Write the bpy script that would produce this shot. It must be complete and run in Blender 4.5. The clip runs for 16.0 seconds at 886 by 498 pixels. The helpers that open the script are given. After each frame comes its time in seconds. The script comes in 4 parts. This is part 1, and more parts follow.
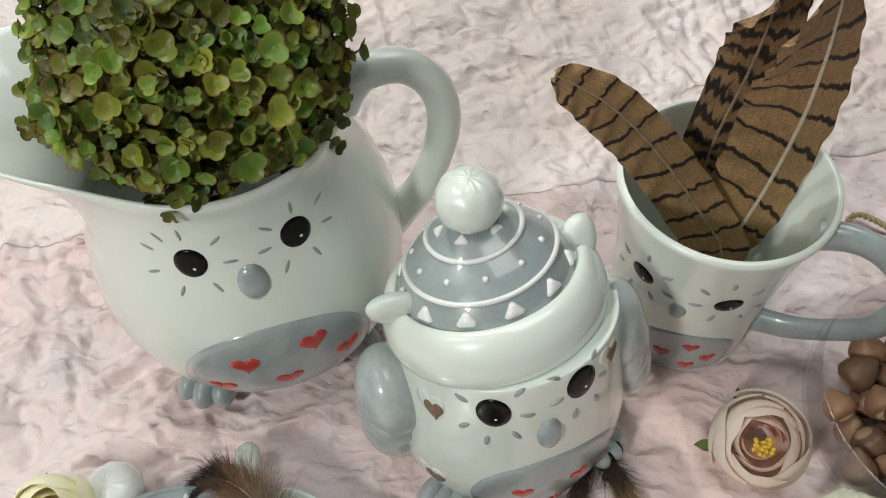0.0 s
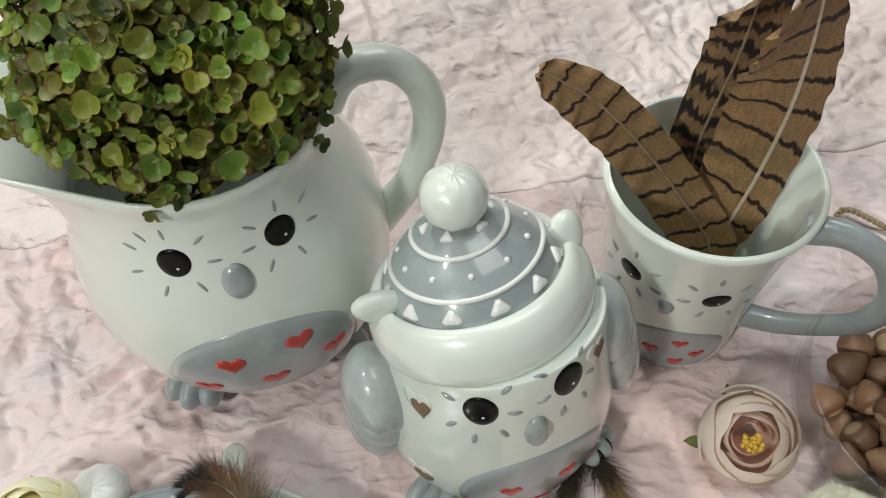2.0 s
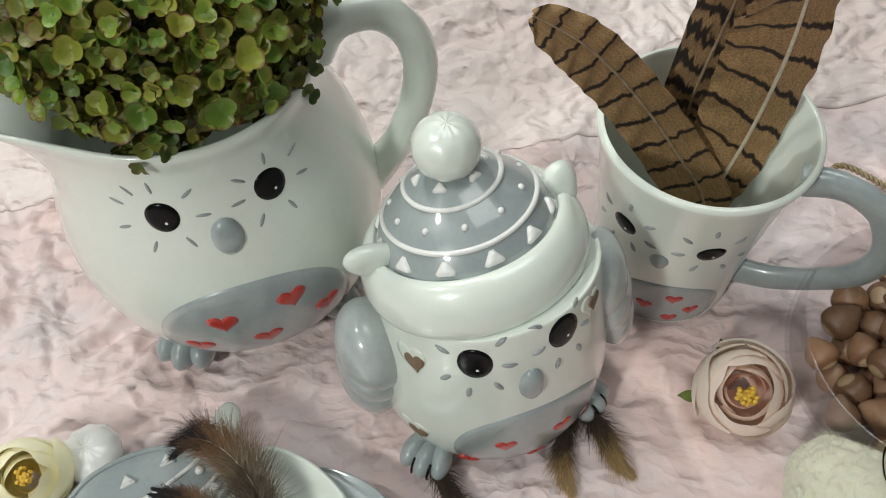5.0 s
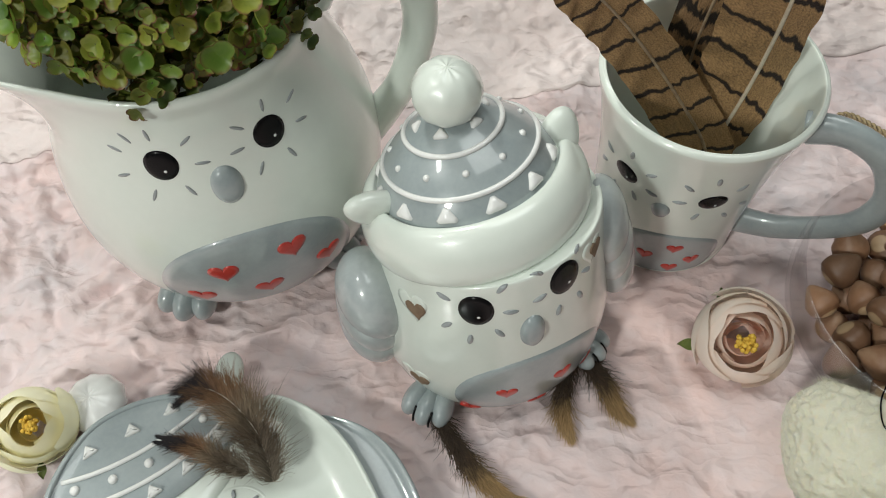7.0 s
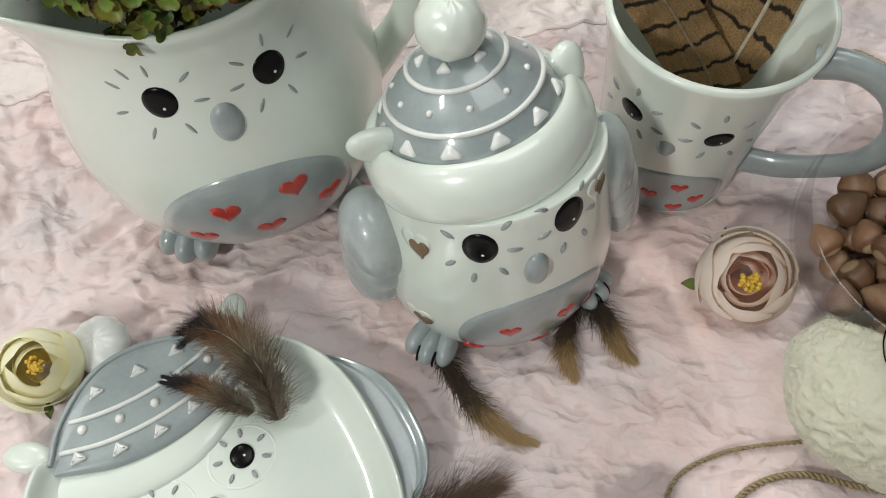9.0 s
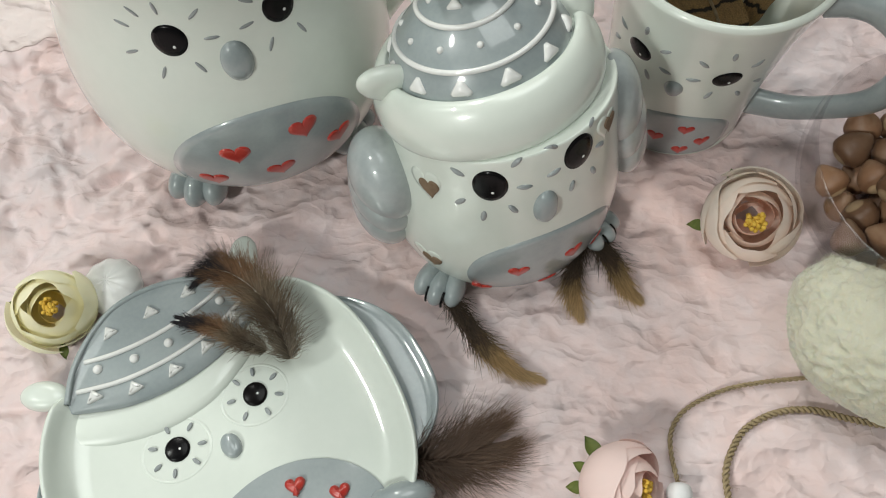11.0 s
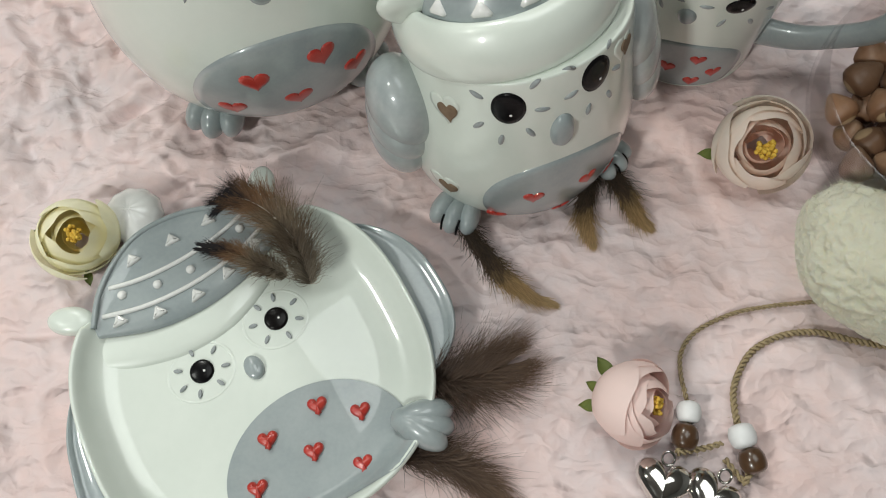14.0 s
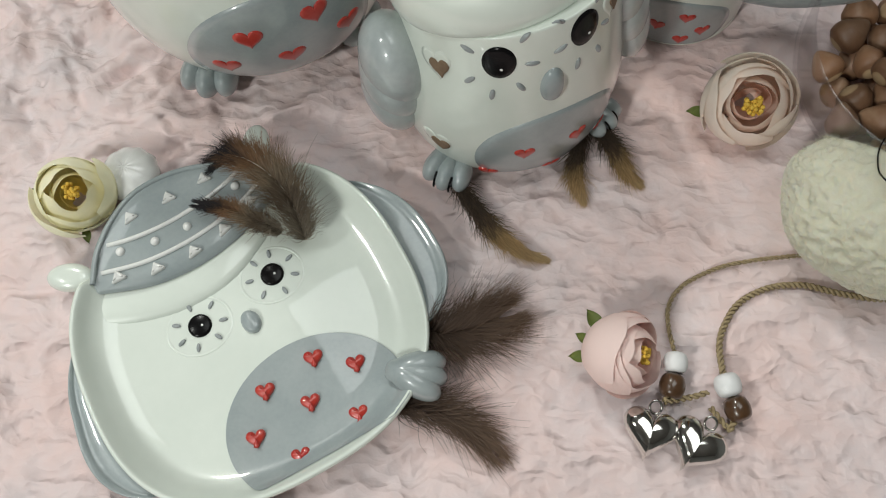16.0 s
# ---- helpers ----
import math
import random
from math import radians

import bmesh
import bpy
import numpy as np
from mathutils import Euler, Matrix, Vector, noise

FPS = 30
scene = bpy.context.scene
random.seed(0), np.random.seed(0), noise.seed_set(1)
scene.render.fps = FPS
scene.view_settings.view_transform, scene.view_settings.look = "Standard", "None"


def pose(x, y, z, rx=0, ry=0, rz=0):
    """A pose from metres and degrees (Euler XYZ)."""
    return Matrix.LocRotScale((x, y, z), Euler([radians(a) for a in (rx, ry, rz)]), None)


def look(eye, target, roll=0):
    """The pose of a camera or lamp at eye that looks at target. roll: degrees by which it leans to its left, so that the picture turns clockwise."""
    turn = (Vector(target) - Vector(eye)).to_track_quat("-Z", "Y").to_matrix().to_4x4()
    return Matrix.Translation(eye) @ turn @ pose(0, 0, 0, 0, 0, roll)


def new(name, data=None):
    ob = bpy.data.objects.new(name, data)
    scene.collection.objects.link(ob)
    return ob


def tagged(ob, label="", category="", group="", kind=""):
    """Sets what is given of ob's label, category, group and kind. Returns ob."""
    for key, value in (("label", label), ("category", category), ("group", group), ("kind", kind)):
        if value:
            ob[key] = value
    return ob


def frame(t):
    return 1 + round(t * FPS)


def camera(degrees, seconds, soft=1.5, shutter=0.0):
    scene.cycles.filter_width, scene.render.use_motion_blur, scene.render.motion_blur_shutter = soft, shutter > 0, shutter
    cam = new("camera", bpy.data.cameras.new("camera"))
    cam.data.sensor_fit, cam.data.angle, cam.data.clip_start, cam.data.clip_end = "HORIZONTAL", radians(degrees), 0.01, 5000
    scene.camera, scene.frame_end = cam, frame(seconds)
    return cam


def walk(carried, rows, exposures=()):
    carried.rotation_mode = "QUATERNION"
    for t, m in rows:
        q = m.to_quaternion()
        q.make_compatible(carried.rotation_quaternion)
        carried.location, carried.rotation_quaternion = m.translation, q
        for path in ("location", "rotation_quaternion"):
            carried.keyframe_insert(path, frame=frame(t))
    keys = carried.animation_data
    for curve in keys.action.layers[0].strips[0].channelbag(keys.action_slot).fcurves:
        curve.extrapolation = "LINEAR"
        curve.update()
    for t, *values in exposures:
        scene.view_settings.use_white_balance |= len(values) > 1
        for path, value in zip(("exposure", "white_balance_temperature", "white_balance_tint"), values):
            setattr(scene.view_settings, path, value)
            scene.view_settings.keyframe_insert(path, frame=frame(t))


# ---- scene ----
cam = camera(57.0, 16.0, soft=1.1)
PATH = [
    (0, (0.08944, 0.10400, 0.36772), (0.03359, 0.67882, -0.44865), -1.80),
    (0.5, (0.09002, 0.10361, 0.36691), (0.03597, 0.67850, -0.44953), -1.76),
    (1, (0.09154, 0.10303, 0.36601), (0.03912, 0.67901, -0.44977), -1.71),
    (1.5, (0.09194, 0.10328, 0.36484), (0.04156, 0.67981, -0.45068), -1.64),
    (2, (0.09229, 0.10465, 0.36553), (0.04435, 0.67984, -0.45108), -1.62),
    (2.5, (0.09234, 0.10566, 0.36388), (0.04662, 0.68057, -0.45306), -1.49),
    (3, (0.09305, 0.10606, 0.36120), (0.04957, 0.67950, -0.45689), -1.43),
    (3.5, (0.09252, 0.10540, 0.35915), (0.05123, 0.67544, -0.46143), -1.35),
    (4, (0.09205, 0.10344, 0.35914), (0.05312, 0.66824, -0.46517), -1.27),
    (6.5, (0.09164, 0.09828, 0.35584), (0.05721, 0.61602, -0.49901), -1.45),
    (7, (0.09129, 0.09739, 0.35518), (0.05766, 0.60332, -0.50674), -1.49),
    (7.5, (0.09182, 0.09597, 0.35316), (0.05904, 0.58362, -0.51927), -1.54),
    (8, (0.09085, 0.09467, 0.35166), (0.05899, 0.57043, -0.52733), -1.62),
    (8.5, (0.08968, 0.09508, 0.35044), (0.05848, 0.55960, -0.53457), -1.71),
    (9, (0.09007, 0.09423, 0.35114), (0.05815, 0.54738, -0.53972), -1.93),
    (11.5, (0.08575, 0.08341, 0.35020), (0.05806, 0.48055, -0.56714), -2.14),
    (12, (0.08574, 0.08073, 0.34910), (0.05964, 0.46829, -0.57238), -2.02),
    (12.5, (0.08473, 0.07753, 0.34969), (0.05938, 0.45648, -0.57538), -2.00),
    (13, (0.08359, 0.07570, 0.35117), (0.05799, 0.44892, -0.57622), -2.13),
    (13.5, (0.08113, 0.07472, 0.35228), (0.05609, 0.44238, -0.57734), -2.18),
    (14, (0.07908, 0.07061, 0.35224), (0.05334, 0.43021, -0.58051), -2.34),
    (14.5, (0.07885, 0.06743, 0.35217), (0.05571, 0.41494, -0.58522), -2.10),
    (15, (0.07838, 0.06298, 0.35333), (0.05608, 0.40620, -0.58566), -2.04),
    (15.5, (0.07911, 0.06096, 0.35453), (0.05890, 0.39989, -0.58606), -1.86),
    (16, (0.08051, 0.06056, 0.35538), (0.06142, 0.39117, -0.58819), -1.85),
]
walk(cam, [(t, look(eye, target, roll)) for t, eye, target, roll in PATH], exposures=((0, -0.01), (8, -0.05), (12, -0.13), (16, -0.25)))


# ---- light ----
world = bpy.data.worlds.new("room_air")
scene.world = world
world.use_nodes = True
world.node_tree.nodes["Background"].inputs[0].default_value = (0.97, 1.0, 0.98, 1)
world.node_tree.nodes["Background"].inputs[1].default_value = 0.36


def lamp(name, place, target, power, size, colour):
    data = bpy.data.lights.new(name, "AREA")
    data.shape, data.size, data.energy, data.color = "SQUARE", size, power, colour
    ob = new(name, data)
    ob.matrix_world = look(place, target)
    return ob


# Unseen front-left light, set low to brighten the faces and match the shadows.
lamp("front_lamp_key", (-0.70, -0.85, 1.10), (0.05, 0.25, 0), 13, 0.17, (0.97, 1.0, 0.95))
lamp("ceiling_lamp_side", (-1.00, 0.15, 1.45), (0.05, 0.25, 0), 6, 0.14, (0.97, 1.0, 0.95))
lamp("ceiling_lamp_back", (-0.65, 1.35, 1.60), (0.05, 0.40, 0), 15, 0.20, (0.98, 1.0, 0.94))
# Unseen soft fill, added overhead to lighten the shadows.
lamp("fill_lamp_over", (0.30, 0.55, 1.80), (0.10, 0.40, 0), 10, 1.00, (0.95, 1.0, 0.98))


# ---- materials ----
def material(name, colour, rough=0.5, metal=0.0, second=None, grain=40.0, bump=0.0, bump_scale=200.0, coat=0.0, jitter=0.0, subsurface=0.0, translucent=0.0):
    """A surface in two scales of colour, with fine relief; jitter varies it from piece to piece."""
    m = bpy.data.materials.new(name)
    m.use_nodes = True
    nt = m.node_tree
    b = nt.nodes["Principled BSDF"]
    b.inputs["Roughness"].default_value, b.inputs["Metallic"].default_value = rough, metal
    b.inputs["Coat Weight"].default_value = coat
    b.inputs["Coat Roughness"].default_value = 0.025
    b.inputs["Subsurface Weight"].default_value = subsurface
    b.inputs["Subsurface Radius"].default_value = (0.004, 0.003, 0.002)
    b.inputs["Subsurface Scale"].default_value = 0.5
    tc = nt.nodes.new("ShaderNodeTexCoord")
    second = second or tuple(c * 0.88 for c in colour)
    coarse, fine = nt.nodes.new("ShaderNodeTexNoise"), nt.nodes.new("ShaderNodeTexNoise")
    coarse.inputs["Scale"].default_value, fine.inputs["Scale"].default_value = grain, grain * 9
    coarse.inputs["Detail"].default_value = fine.inputs["Detail"].default_value = 4
    mean = nt.nodes.new("ShaderNodeMath")
    mean.operation = "MULTIPLY_ADD"
    mean.inputs[1].default_value = 0.35
    ramp = nt.nodes.new("ShaderNodeMapRange")
    ramp.inputs[1].default_value, ramp.inputs[2].default_value = 0.45, 0.9
    mix = nt.nodes.new("ShaderNodeMix")
    mix.data_type = "RGBA"
    mix.inputs[6].default_value, mix.inputs[7].default_value = (*colour, 1), (*second, 1)
    for n in (coarse, fine):
        nt.links.new(tc.outputs["Object"], n.inputs["Vector"])
    nt.links.new(fine.outputs[0], mean.inputs[0])
    nt.links.new(coarse.outputs[0], mean.inputs[2])
    nt.links.new(mean.outputs[0], ramp.inputs[0])
    nt.links.new(ramp.outputs[0], mix.inputs[0])
    out = mix.outputs[2]
    if jitter:
        info, hsv, k = nt.nodes.new("ShaderNodeObjectInfo"), nt.nodes.new("ShaderNodeHueSaturation"), nt.nodes.new("ShaderNodeMapRange")
        k.inputs[3].default_value, k.inputs[4].default_value = 1 - jitter, 1 + jitter
        nt.links.new(info.outputs["Random"], k.inputs[0])
        nt.links.new(k.outputs[0], hsv.inputs["Value"])
        nt.links.new(out, hsv.inputs["Color"])
        out = hsv.outputs[0]
    nt.links.new(out, b.inputs["Base Color"])
    if bump:
        bm_, nn = nt.nodes.new("ShaderNodeBump"), nt.nodes.new("ShaderNodeTexNoise")
        nn.inputs["Scale"].default_value, nn.inputs["Detail"].default_value = bump_scale, 5
        bm_.inputs["Distance"].default_value, bm_.inputs["Strength"].default_value = 0.001, bump
        nt.links.new(tc.outputs["Object"], nn.inputs["Vector"])
        nt.links.new(nn.outputs[0], bm_.inputs["Height"])
        nt.links.new(bm_.outputs[0], b.inputs["Normal"])
    if translucent:
        tr, sh, o = nt.nodes.new("ShaderNodeBsdfTranslucent"), nt.nodes.new("ShaderNodeMixShader"), nt.nodes["Material Output"]
        nt.links.new(out, tr.inputs[0])
        sh.inputs[0].default_value = translucent
        nt.links.new(b.outputs[0], sh.inputs[1])
        nt.links.new(tr.outputs[0], sh.inputs[2])
        nt.links.new(sh.outputs[0], o.inputs[0])
    return m


WHITE = material("white_glaze", (0.76, 0.81, 0.745), 0.32, second=(0.71, 0.765, 0.70), grain=25, bump=0.08, bump_scale=60, coat=1.0)
GREY = material("grey_glaze", (0.28, 0.325, 0.335), 0.32, second=(0.36, 0.40, 0.405), grain=60, bump=0.10, bump_scale=85, coat=1.0)
WING = material("thin_grey_glaze", (0.36, 0.40, 0.41), 0.32, second=(0.50, 0.545, 0.54), grain=45, bump=0.08, bump_scale=90, coat=1.0)
LASH = material("grey_paint", (0.25, 0.275, 0.28), 0.3, second=(0.34, 0.365, 0.37), grain=300, coat=0.7)
BLACK = material("black_glaze", (0.005, 0.005, 0.006), 0.22, second=(0.007, 0.006, 0.006), coat=0.0)
BLACK.node_tree.nodes["Principled BSDF"].inputs["Specular IOR Level"].default_value = 0.15
RED = material("red_glaze", (0.42, 0.022, 0.016), 0.3, second=(0.52, 0.05, 0.032), grain=200, coat=0.6)
SPOT = material("white_paint", (0.85, 0.85, 0.83), 0.25, coat=0.8)
HOLE = material("cutout_dark", (0.16, 0.10, 0.06), 0.8, second=(0.24, 0.17, 0.11), grain=200)


def attribute_material(name, stops, rough=0.7, bump=0.3, bump_scale=900.0, translucent=0.25, jitter=0.2, island=False, hue=0.0):
    """A leaf, petal or barb: its colour runs along the stored value 'shade' through the stops."""
    m = bpy.data.materials.new(name)
    m.use_nodes = True
    nt = m.node_tree
    b, o = nt.nodes["Principled BSDF"], nt.nodes["Material Output"]
    b.inputs["Roughness"].default_value = rough
    at, ramp = nt.nodes.new("ShaderNodeAttribute"), nt.nodes.new("ShaderNodeValToRGB")
    at.attribute_name = "shade"
    while len(ramp.color_ramp.elements) < len(stops):
        ramp.color_ramp.elements.new(0.5)
    for e, (p, c) in zip(ramp.color_ramp.elements, stops):
        e.position, e.color = p, (*c, 1)
    tc, nn = nt.nodes.new("ShaderNodeTexCoord"), nt.nodes.new("ShaderNodeTexNoise")
    nn.inputs["Scale"].default_value, nn.inputs["Detail"].default_value = 160, 4
    nt.links.new(tc.outputs["Object"], nn.inputs["Vector"])
    add = nt.nodes.new("ShaderNodeMath")
    add.operation = "MULTIPLY_ADD"
    add.inputs[1].default_value = 0.35
    sub = nt.nodes.new("ShaderNodeMath")
    sub.operation = "SUBTRACT"
    sub.inputs[1].default_value = 0.175
    nt.links.new(nn.outputs[0], add.inputs[0])
    nt.links.new(at.outputs["Fac"], add.inputs[2])
    nt.links.new(add.outputs[0], sub.inputs[0])
    nt.links.new(sub.outputs[0], ramp.inputs[0])
    hsv, k = nt.nodes.new("ShaderNodeHueSaturation"), nt.nodes.new("ShaderNodeMapRange")
    if island:
        rnd = nt.nodes.new("ShaderNodeNewGeometry").outputs["Random Per Island"]
    else:
        rnd = nt.nodes.new("ShaderNodeObjectInfo").outputs["Random"]
    k.inputs[3].default_value, k.inputs[4].default_value = 1 - jitter, 1 + jitter
    nt.links.new(rnd, k.inputs[0])
    nt.links.new(k.outputs[0], hsv.inputs["Value"])
    if hue:
        hu = nt.nodes.new("ShaderNodeMapRange")
        hu.inputs[3].default_value, hu.inputs[4].default_value = 0.5 - hue, 0.5 + hue * 0.25
        wn = nt.nodes.new("ShaderNodeTexWhiteNoise")
        wn.noise_dimensions = "1D"
        nt.links.new(rnd, wn.inputs["W"])
        nt.links.new(wn.outputs[0], hu.inputs[0])
        nt.links.new(hu.outputs[0], hsv.inputs["Hue"])
    nt.links.new(ramp.outputs[0], hsv.inputs["Color"])
    nt.links.new(hsv.outputs[0], b.inputs["Base Color"])
    bu, fine = nt.nodes.new("ShaderNodeBump"), nt.nodes.new("ShaderNodeTexNoise")
    fine.inputs["Scale"].default_value = bump_scale
    bu.inputs["Distance"].default_value, bu.inputs["Strength"].default_value = 0.0006, bump
    nt.links.new(tc.outputs["Object"], fine.inputs["Vector"])
    nt.links.new(fine.outputs[0], bu.inputs["Height"])
    nt.links.new(bu.outputs[0], b.inputs["Normal"])
    tr, sh = nt.nodes.new("ShaderNodeBsdfTranslucent"), nt.nodes.new("ShaderNodeMixShader")
    sh.inputs[0].default_value = translucent
    nt.links.new(hsv.outputs[0], tr.inputs[0])
    nt.links.new(b.outputs[0], sh.inputs[1])
    nt.links.new(tr.outputs[0], sh.inputs[2])
    nt.links.new(sh.outputs[0], o.inputs[0])
    return m


# ---- turned forms ----
def spline(points, per=8, closed=False):
    """A smooth line (Catmull-Rom) through the points."""
    p = np.array(points, float)
    n = len(p)
    out = []
    for i in range(n if closed else n - 1):
        a, b, c, d = (p[(i + k) % n] if closed else p[min(max(i + k, 0), n - 1)] for k in (-1, 0, 1, 2))
        for j in range(per):
            t = j / per
            out.append(0.5 * (2 * b + (c - a) * t + (2 * a - 5 * b + 4 * c - d) * t * t + (3 * b - a - 3 * c + d) * t ** 3))
    if not closed:
        out.append(p[-1])
    return np.array(out)


class Turned:
    """A turned ceramic body: a profile of (radius, height) round an upright axis, which may lean or spread a spout higher up."""

    def __init__(self, x, y, profile, lean=None, spread=None, per=6, tilt=None):
        self.x, self.y, self.lean, self.spread, self.tilt = x, y, lean, spread, tilt
        self.line = spline(profile, per)
        step = np.hypot(*np.diff(self.line, axis=0).T)
        self.s = np.concatenate([[0], np.cumsum(step)])

    def point(self, az, s):
        r, z = np.interp(s, self.s, self.line[:, 0]), np.interp(s, self.s, self.line[:, 1])
        if self.spread:
            r, z = self.spread(az, r, z)
        dx, dy = self.lean(z) if self.lean else (0, 0)
        p = np.array((self.x + dx + r * math.cos(az), self.y + dy + r * math.sin(az), z))
        if self.tilt:
            pivot, angle, way = self.tilt
            d, up = np.array((math.cos(way), math.sin(way), 0)), np.array((0, 0, 1.0))
            v = p - np.array((self.x, self.y, pivot))
            a, h = v @ d, v[2]
            p = p + d * (a * math.cos(angle) + h * math.sin(angle) - a) + up * (h * math.cos(angle) - a * math.sin(angle) - h)
        return p

    def radius(self, s):
        return float(np.interp(s, self.s, self.line[:, 0]))

    def at(self, az, s, a, b, out=0.0):
        """The point a metres round and b metres up the glaze from (az, s), lifted off it by out."""
        az, s = az + a / max(self.radius(s + b), 0.004), s + b
        p = self.point(az, s)
        u, v = self.point(az + 0.01, s) - p, self.point(az, s + 0.0005) - p
        n = np.cross(u, v)
        return p + n / (np.linalg.norm(n) + 1e-12) * out


def burner_top(az, r, z):
    # the body ends in a slanting plane under the tilted hat
    return r, min(z, 0.0925 - 0.427 * r * math.cos(az - 2.27))


def jug_spread(az, r, z):
    k = max(z - 0.105, 0) / 0.04
    d = abs((az - math.pi * 1.02 + math.pi) % (2 * math.pi) - math.pi)
    w = math.exp(-(d / 0.62) ** 2)
    return r + 0.048 * w * min(k, 1.1) ** 1.6, z + 0.008 * w * min(k, 1.1) ** 2


MUG = Turned(0.188, 0.333, [(0.001, 0.0), (0.033, 0.0), (0.036, 0.003), (0.0365, 0.02), (0.038, 0.045), (0.0405, 0.07), (0.044, 0.092), (0.0462, 0.102), (0.0463, 0.1045), (0.0448, 0.1058), (0.0432, 0.104), (0.0405, 0.085), (0.037, 0.06), (0.034, 0.03), (0.032, 0.012), (0.026, 0.007), (0.001, 0.006)])
BURNER = Turned(0.0995, 0.269, [(0.001, 0.002), (0.038, 0.002), (0.0475, 0.008), (0.0512, 0.020), (0.0522, 0.034), (0.0508, 0.050), (0.0482, 0.065), (0.0455, 0.079), (0.0430, 0.091), (0.0405, 0.102), (0.0380, 0.110), (0.0340, 0.118), (0.026, 0.124), (0.001, 0.126)], None, burner_top)
HAT_TILT = (0.0894, 0.405, 2.27)
CUFF = Turned(0.0937, 0.2717, [(0.0390, 0.0892), (0.0420, 0.0894), (0.0440, 0.0915), (0.0447, 0.0965), (0.0438, 0.1025), (0.0412, 0.1080), (0.0385, 0.1108), (0.0358, 0.1112), (0.0338, 0.1095), (0.0250, 0.1095)], tilt=HAT_TILT)
HAT = Turned(0.0937, 0.2717, [(0.0345, 0.1080), (0.0339, 0.1120), (0.0310, 0.1175), (0.0265, 0.1230), (0.0208, 0.1280), (0.0148, 0.1325), (0.0085, 0.1365)], tilt=HAT_TILT)
JUG = Turned(-0.022, 0.324, [(0.001, 0.005), (0.046, 0.005), (0.056, 0.012), (0.066, 0.03), (0.0705, 0.052), (0.0695, 0.075), (0.0645, 0.096), (0.0585, 0.113), (0.0545, 0.127), (0.0535, 0.138), (0.0545, 0.146), (0.0535, 0.1485), (0.0515, 0.147), (0.050, 0.138), (0.0515, 0.125), (0.058, 0.105), (0.064, 0.08), (0.062, 0.05), (0.045, 0.02), (0.001, 0.012)], None, jug_spread)


# ---- building tools ----
def mesh_of(name, verts, faces, mat_=None, smooth=True, shade=None):
    me = bpy.data.meshes.new(name)
    me.from_pydata([tuple(map(float, v)) for v in verts], [], [tuple(map(int, f)) for f in faces])
    if smooth:
        me.polygons.foreach_set("use_smooth", [True] * len(me.polygons))
    if shade is not None:
        me.attributes.new("shade", "FLOAT", "POINT").data.foreach_set("value", np.array(shade, np.float32))
    if mat_:
        me.materials.append(mat_)
    return me


def part(name, me, parent=None, label=""):
    ob = new(name, me)
    ob.parent = parent
    return tagged(ob, label)


def thing(name, x, y, z, label, category, group=""):
    """An empty at a thing's base, to carry its parts; parts keep their world places."""
    ob = new(name)
    ob.location = (x, y, z)
    ob.empty_display_size = 0.01
    return tagged(ob, label, category, group)


def local(parent, verts):
    return [tuple(np.array(v, float) - np.array(parent.location)) for v in verts]


def add(name, verts, faces, mat_, parent, label="", base=None, shade=None):
    """A part whose vertices are given in the world's metres; base: the thing at its root."""
    return part(name, mesh_of(name, local(base or parent, verts), faces, mat_, shade=shade), parent, label)


def rings(rows, closed=True):
    """Faces between rows of equally many vertices."""
    verts, faces, n = [v for r in rows for v in r], [], len(rows[0])
    for i in range(len(rows) - 1):
        for j in range(n if closed else n - 1):
            k = (j + 1) % n
            faces.append((i * n + j, i * n + k, (i + 1) * n + k, (i + 1) * n + j))
    return verts, faces


def turned_mesh(t, n=96):
    rows = [[t.point(2 * math.pi * j / n, s) for j in range(n)] for s in t.s]
    return rings(rows)


def tube(path, radius, n=14, squash=1.0, up=None, caps=True):
    """A tube along a line; radius may vary along it; squash flattens it across 'up'."""
    path = np.array(path, float)
    k = len(path)
    rad = [radius] * k if isinstance(radius, (int, float)) else np.interp(np.linspace(0, 1, k), np.linspace(0, 1, len(radius)), radius)
    rows = []
    ref = np.array(up if up is not None else (0.13, 0.31, 0.94), float)
    for i in range(k):
        t = path[min(i + 1, k - 1)] - path[max(i - 1, 0)]
        t /= np.linalg.norm(t) + 1e-12
        a = np.cross(t, ref)
        a /= np.linalg.norm(a) + 1e-12
        b = np.cross(a, t)
        rows.append([path[i] + rad[i] * (math.cos(q) * a + math.sin(q) * b * squash) for q in np.linspace(0, 2 * math.pi, n, endpoint=False)])
    if caps:
        rows = [[path[0]] * n] + rows + [[path[-1]] * n]
    return rings(rows)


def ellipsoid(c, a, turn=None, n=24, m=16, dent=None):
    """A rounded lump with half sizes a, turned by a 3x3 matrix."""
    turn = np.eye(3) if turn is None else np.array(turn)
    rows = []
    for i in range(m + 1):
        f = math.pi * i / m - math.pi / 2
        row = []
        for j in range(n):
            g = 2 * math.pi * j / n
            p = np.array((math.cos(f) * math.cos(g), math.cos(f) * math.sin(g), math.sin(f)))
            if dent:
                p = p * dent(p)
            row.append(np.array(c) + turn @ (p * np.array(a)))
        rows.append(row)
    return rings(rows)


def rot(rx=0, ry=0, rz=0):
    return np.array(Euler([radians(v) for v in (rx, ry, rz)]).to_matrix())


def oval(q):
    return math.cos(q), math.sin(q)


def heart(q):
    return 0.98 * math.sin(q) ** 3 * 1.02, (13 * math.cos(q) - 5 * math.cos(2 * q) - 2 * math.cos(3 * q) - math.cos(4 * q)) / 15.5 + 0.05


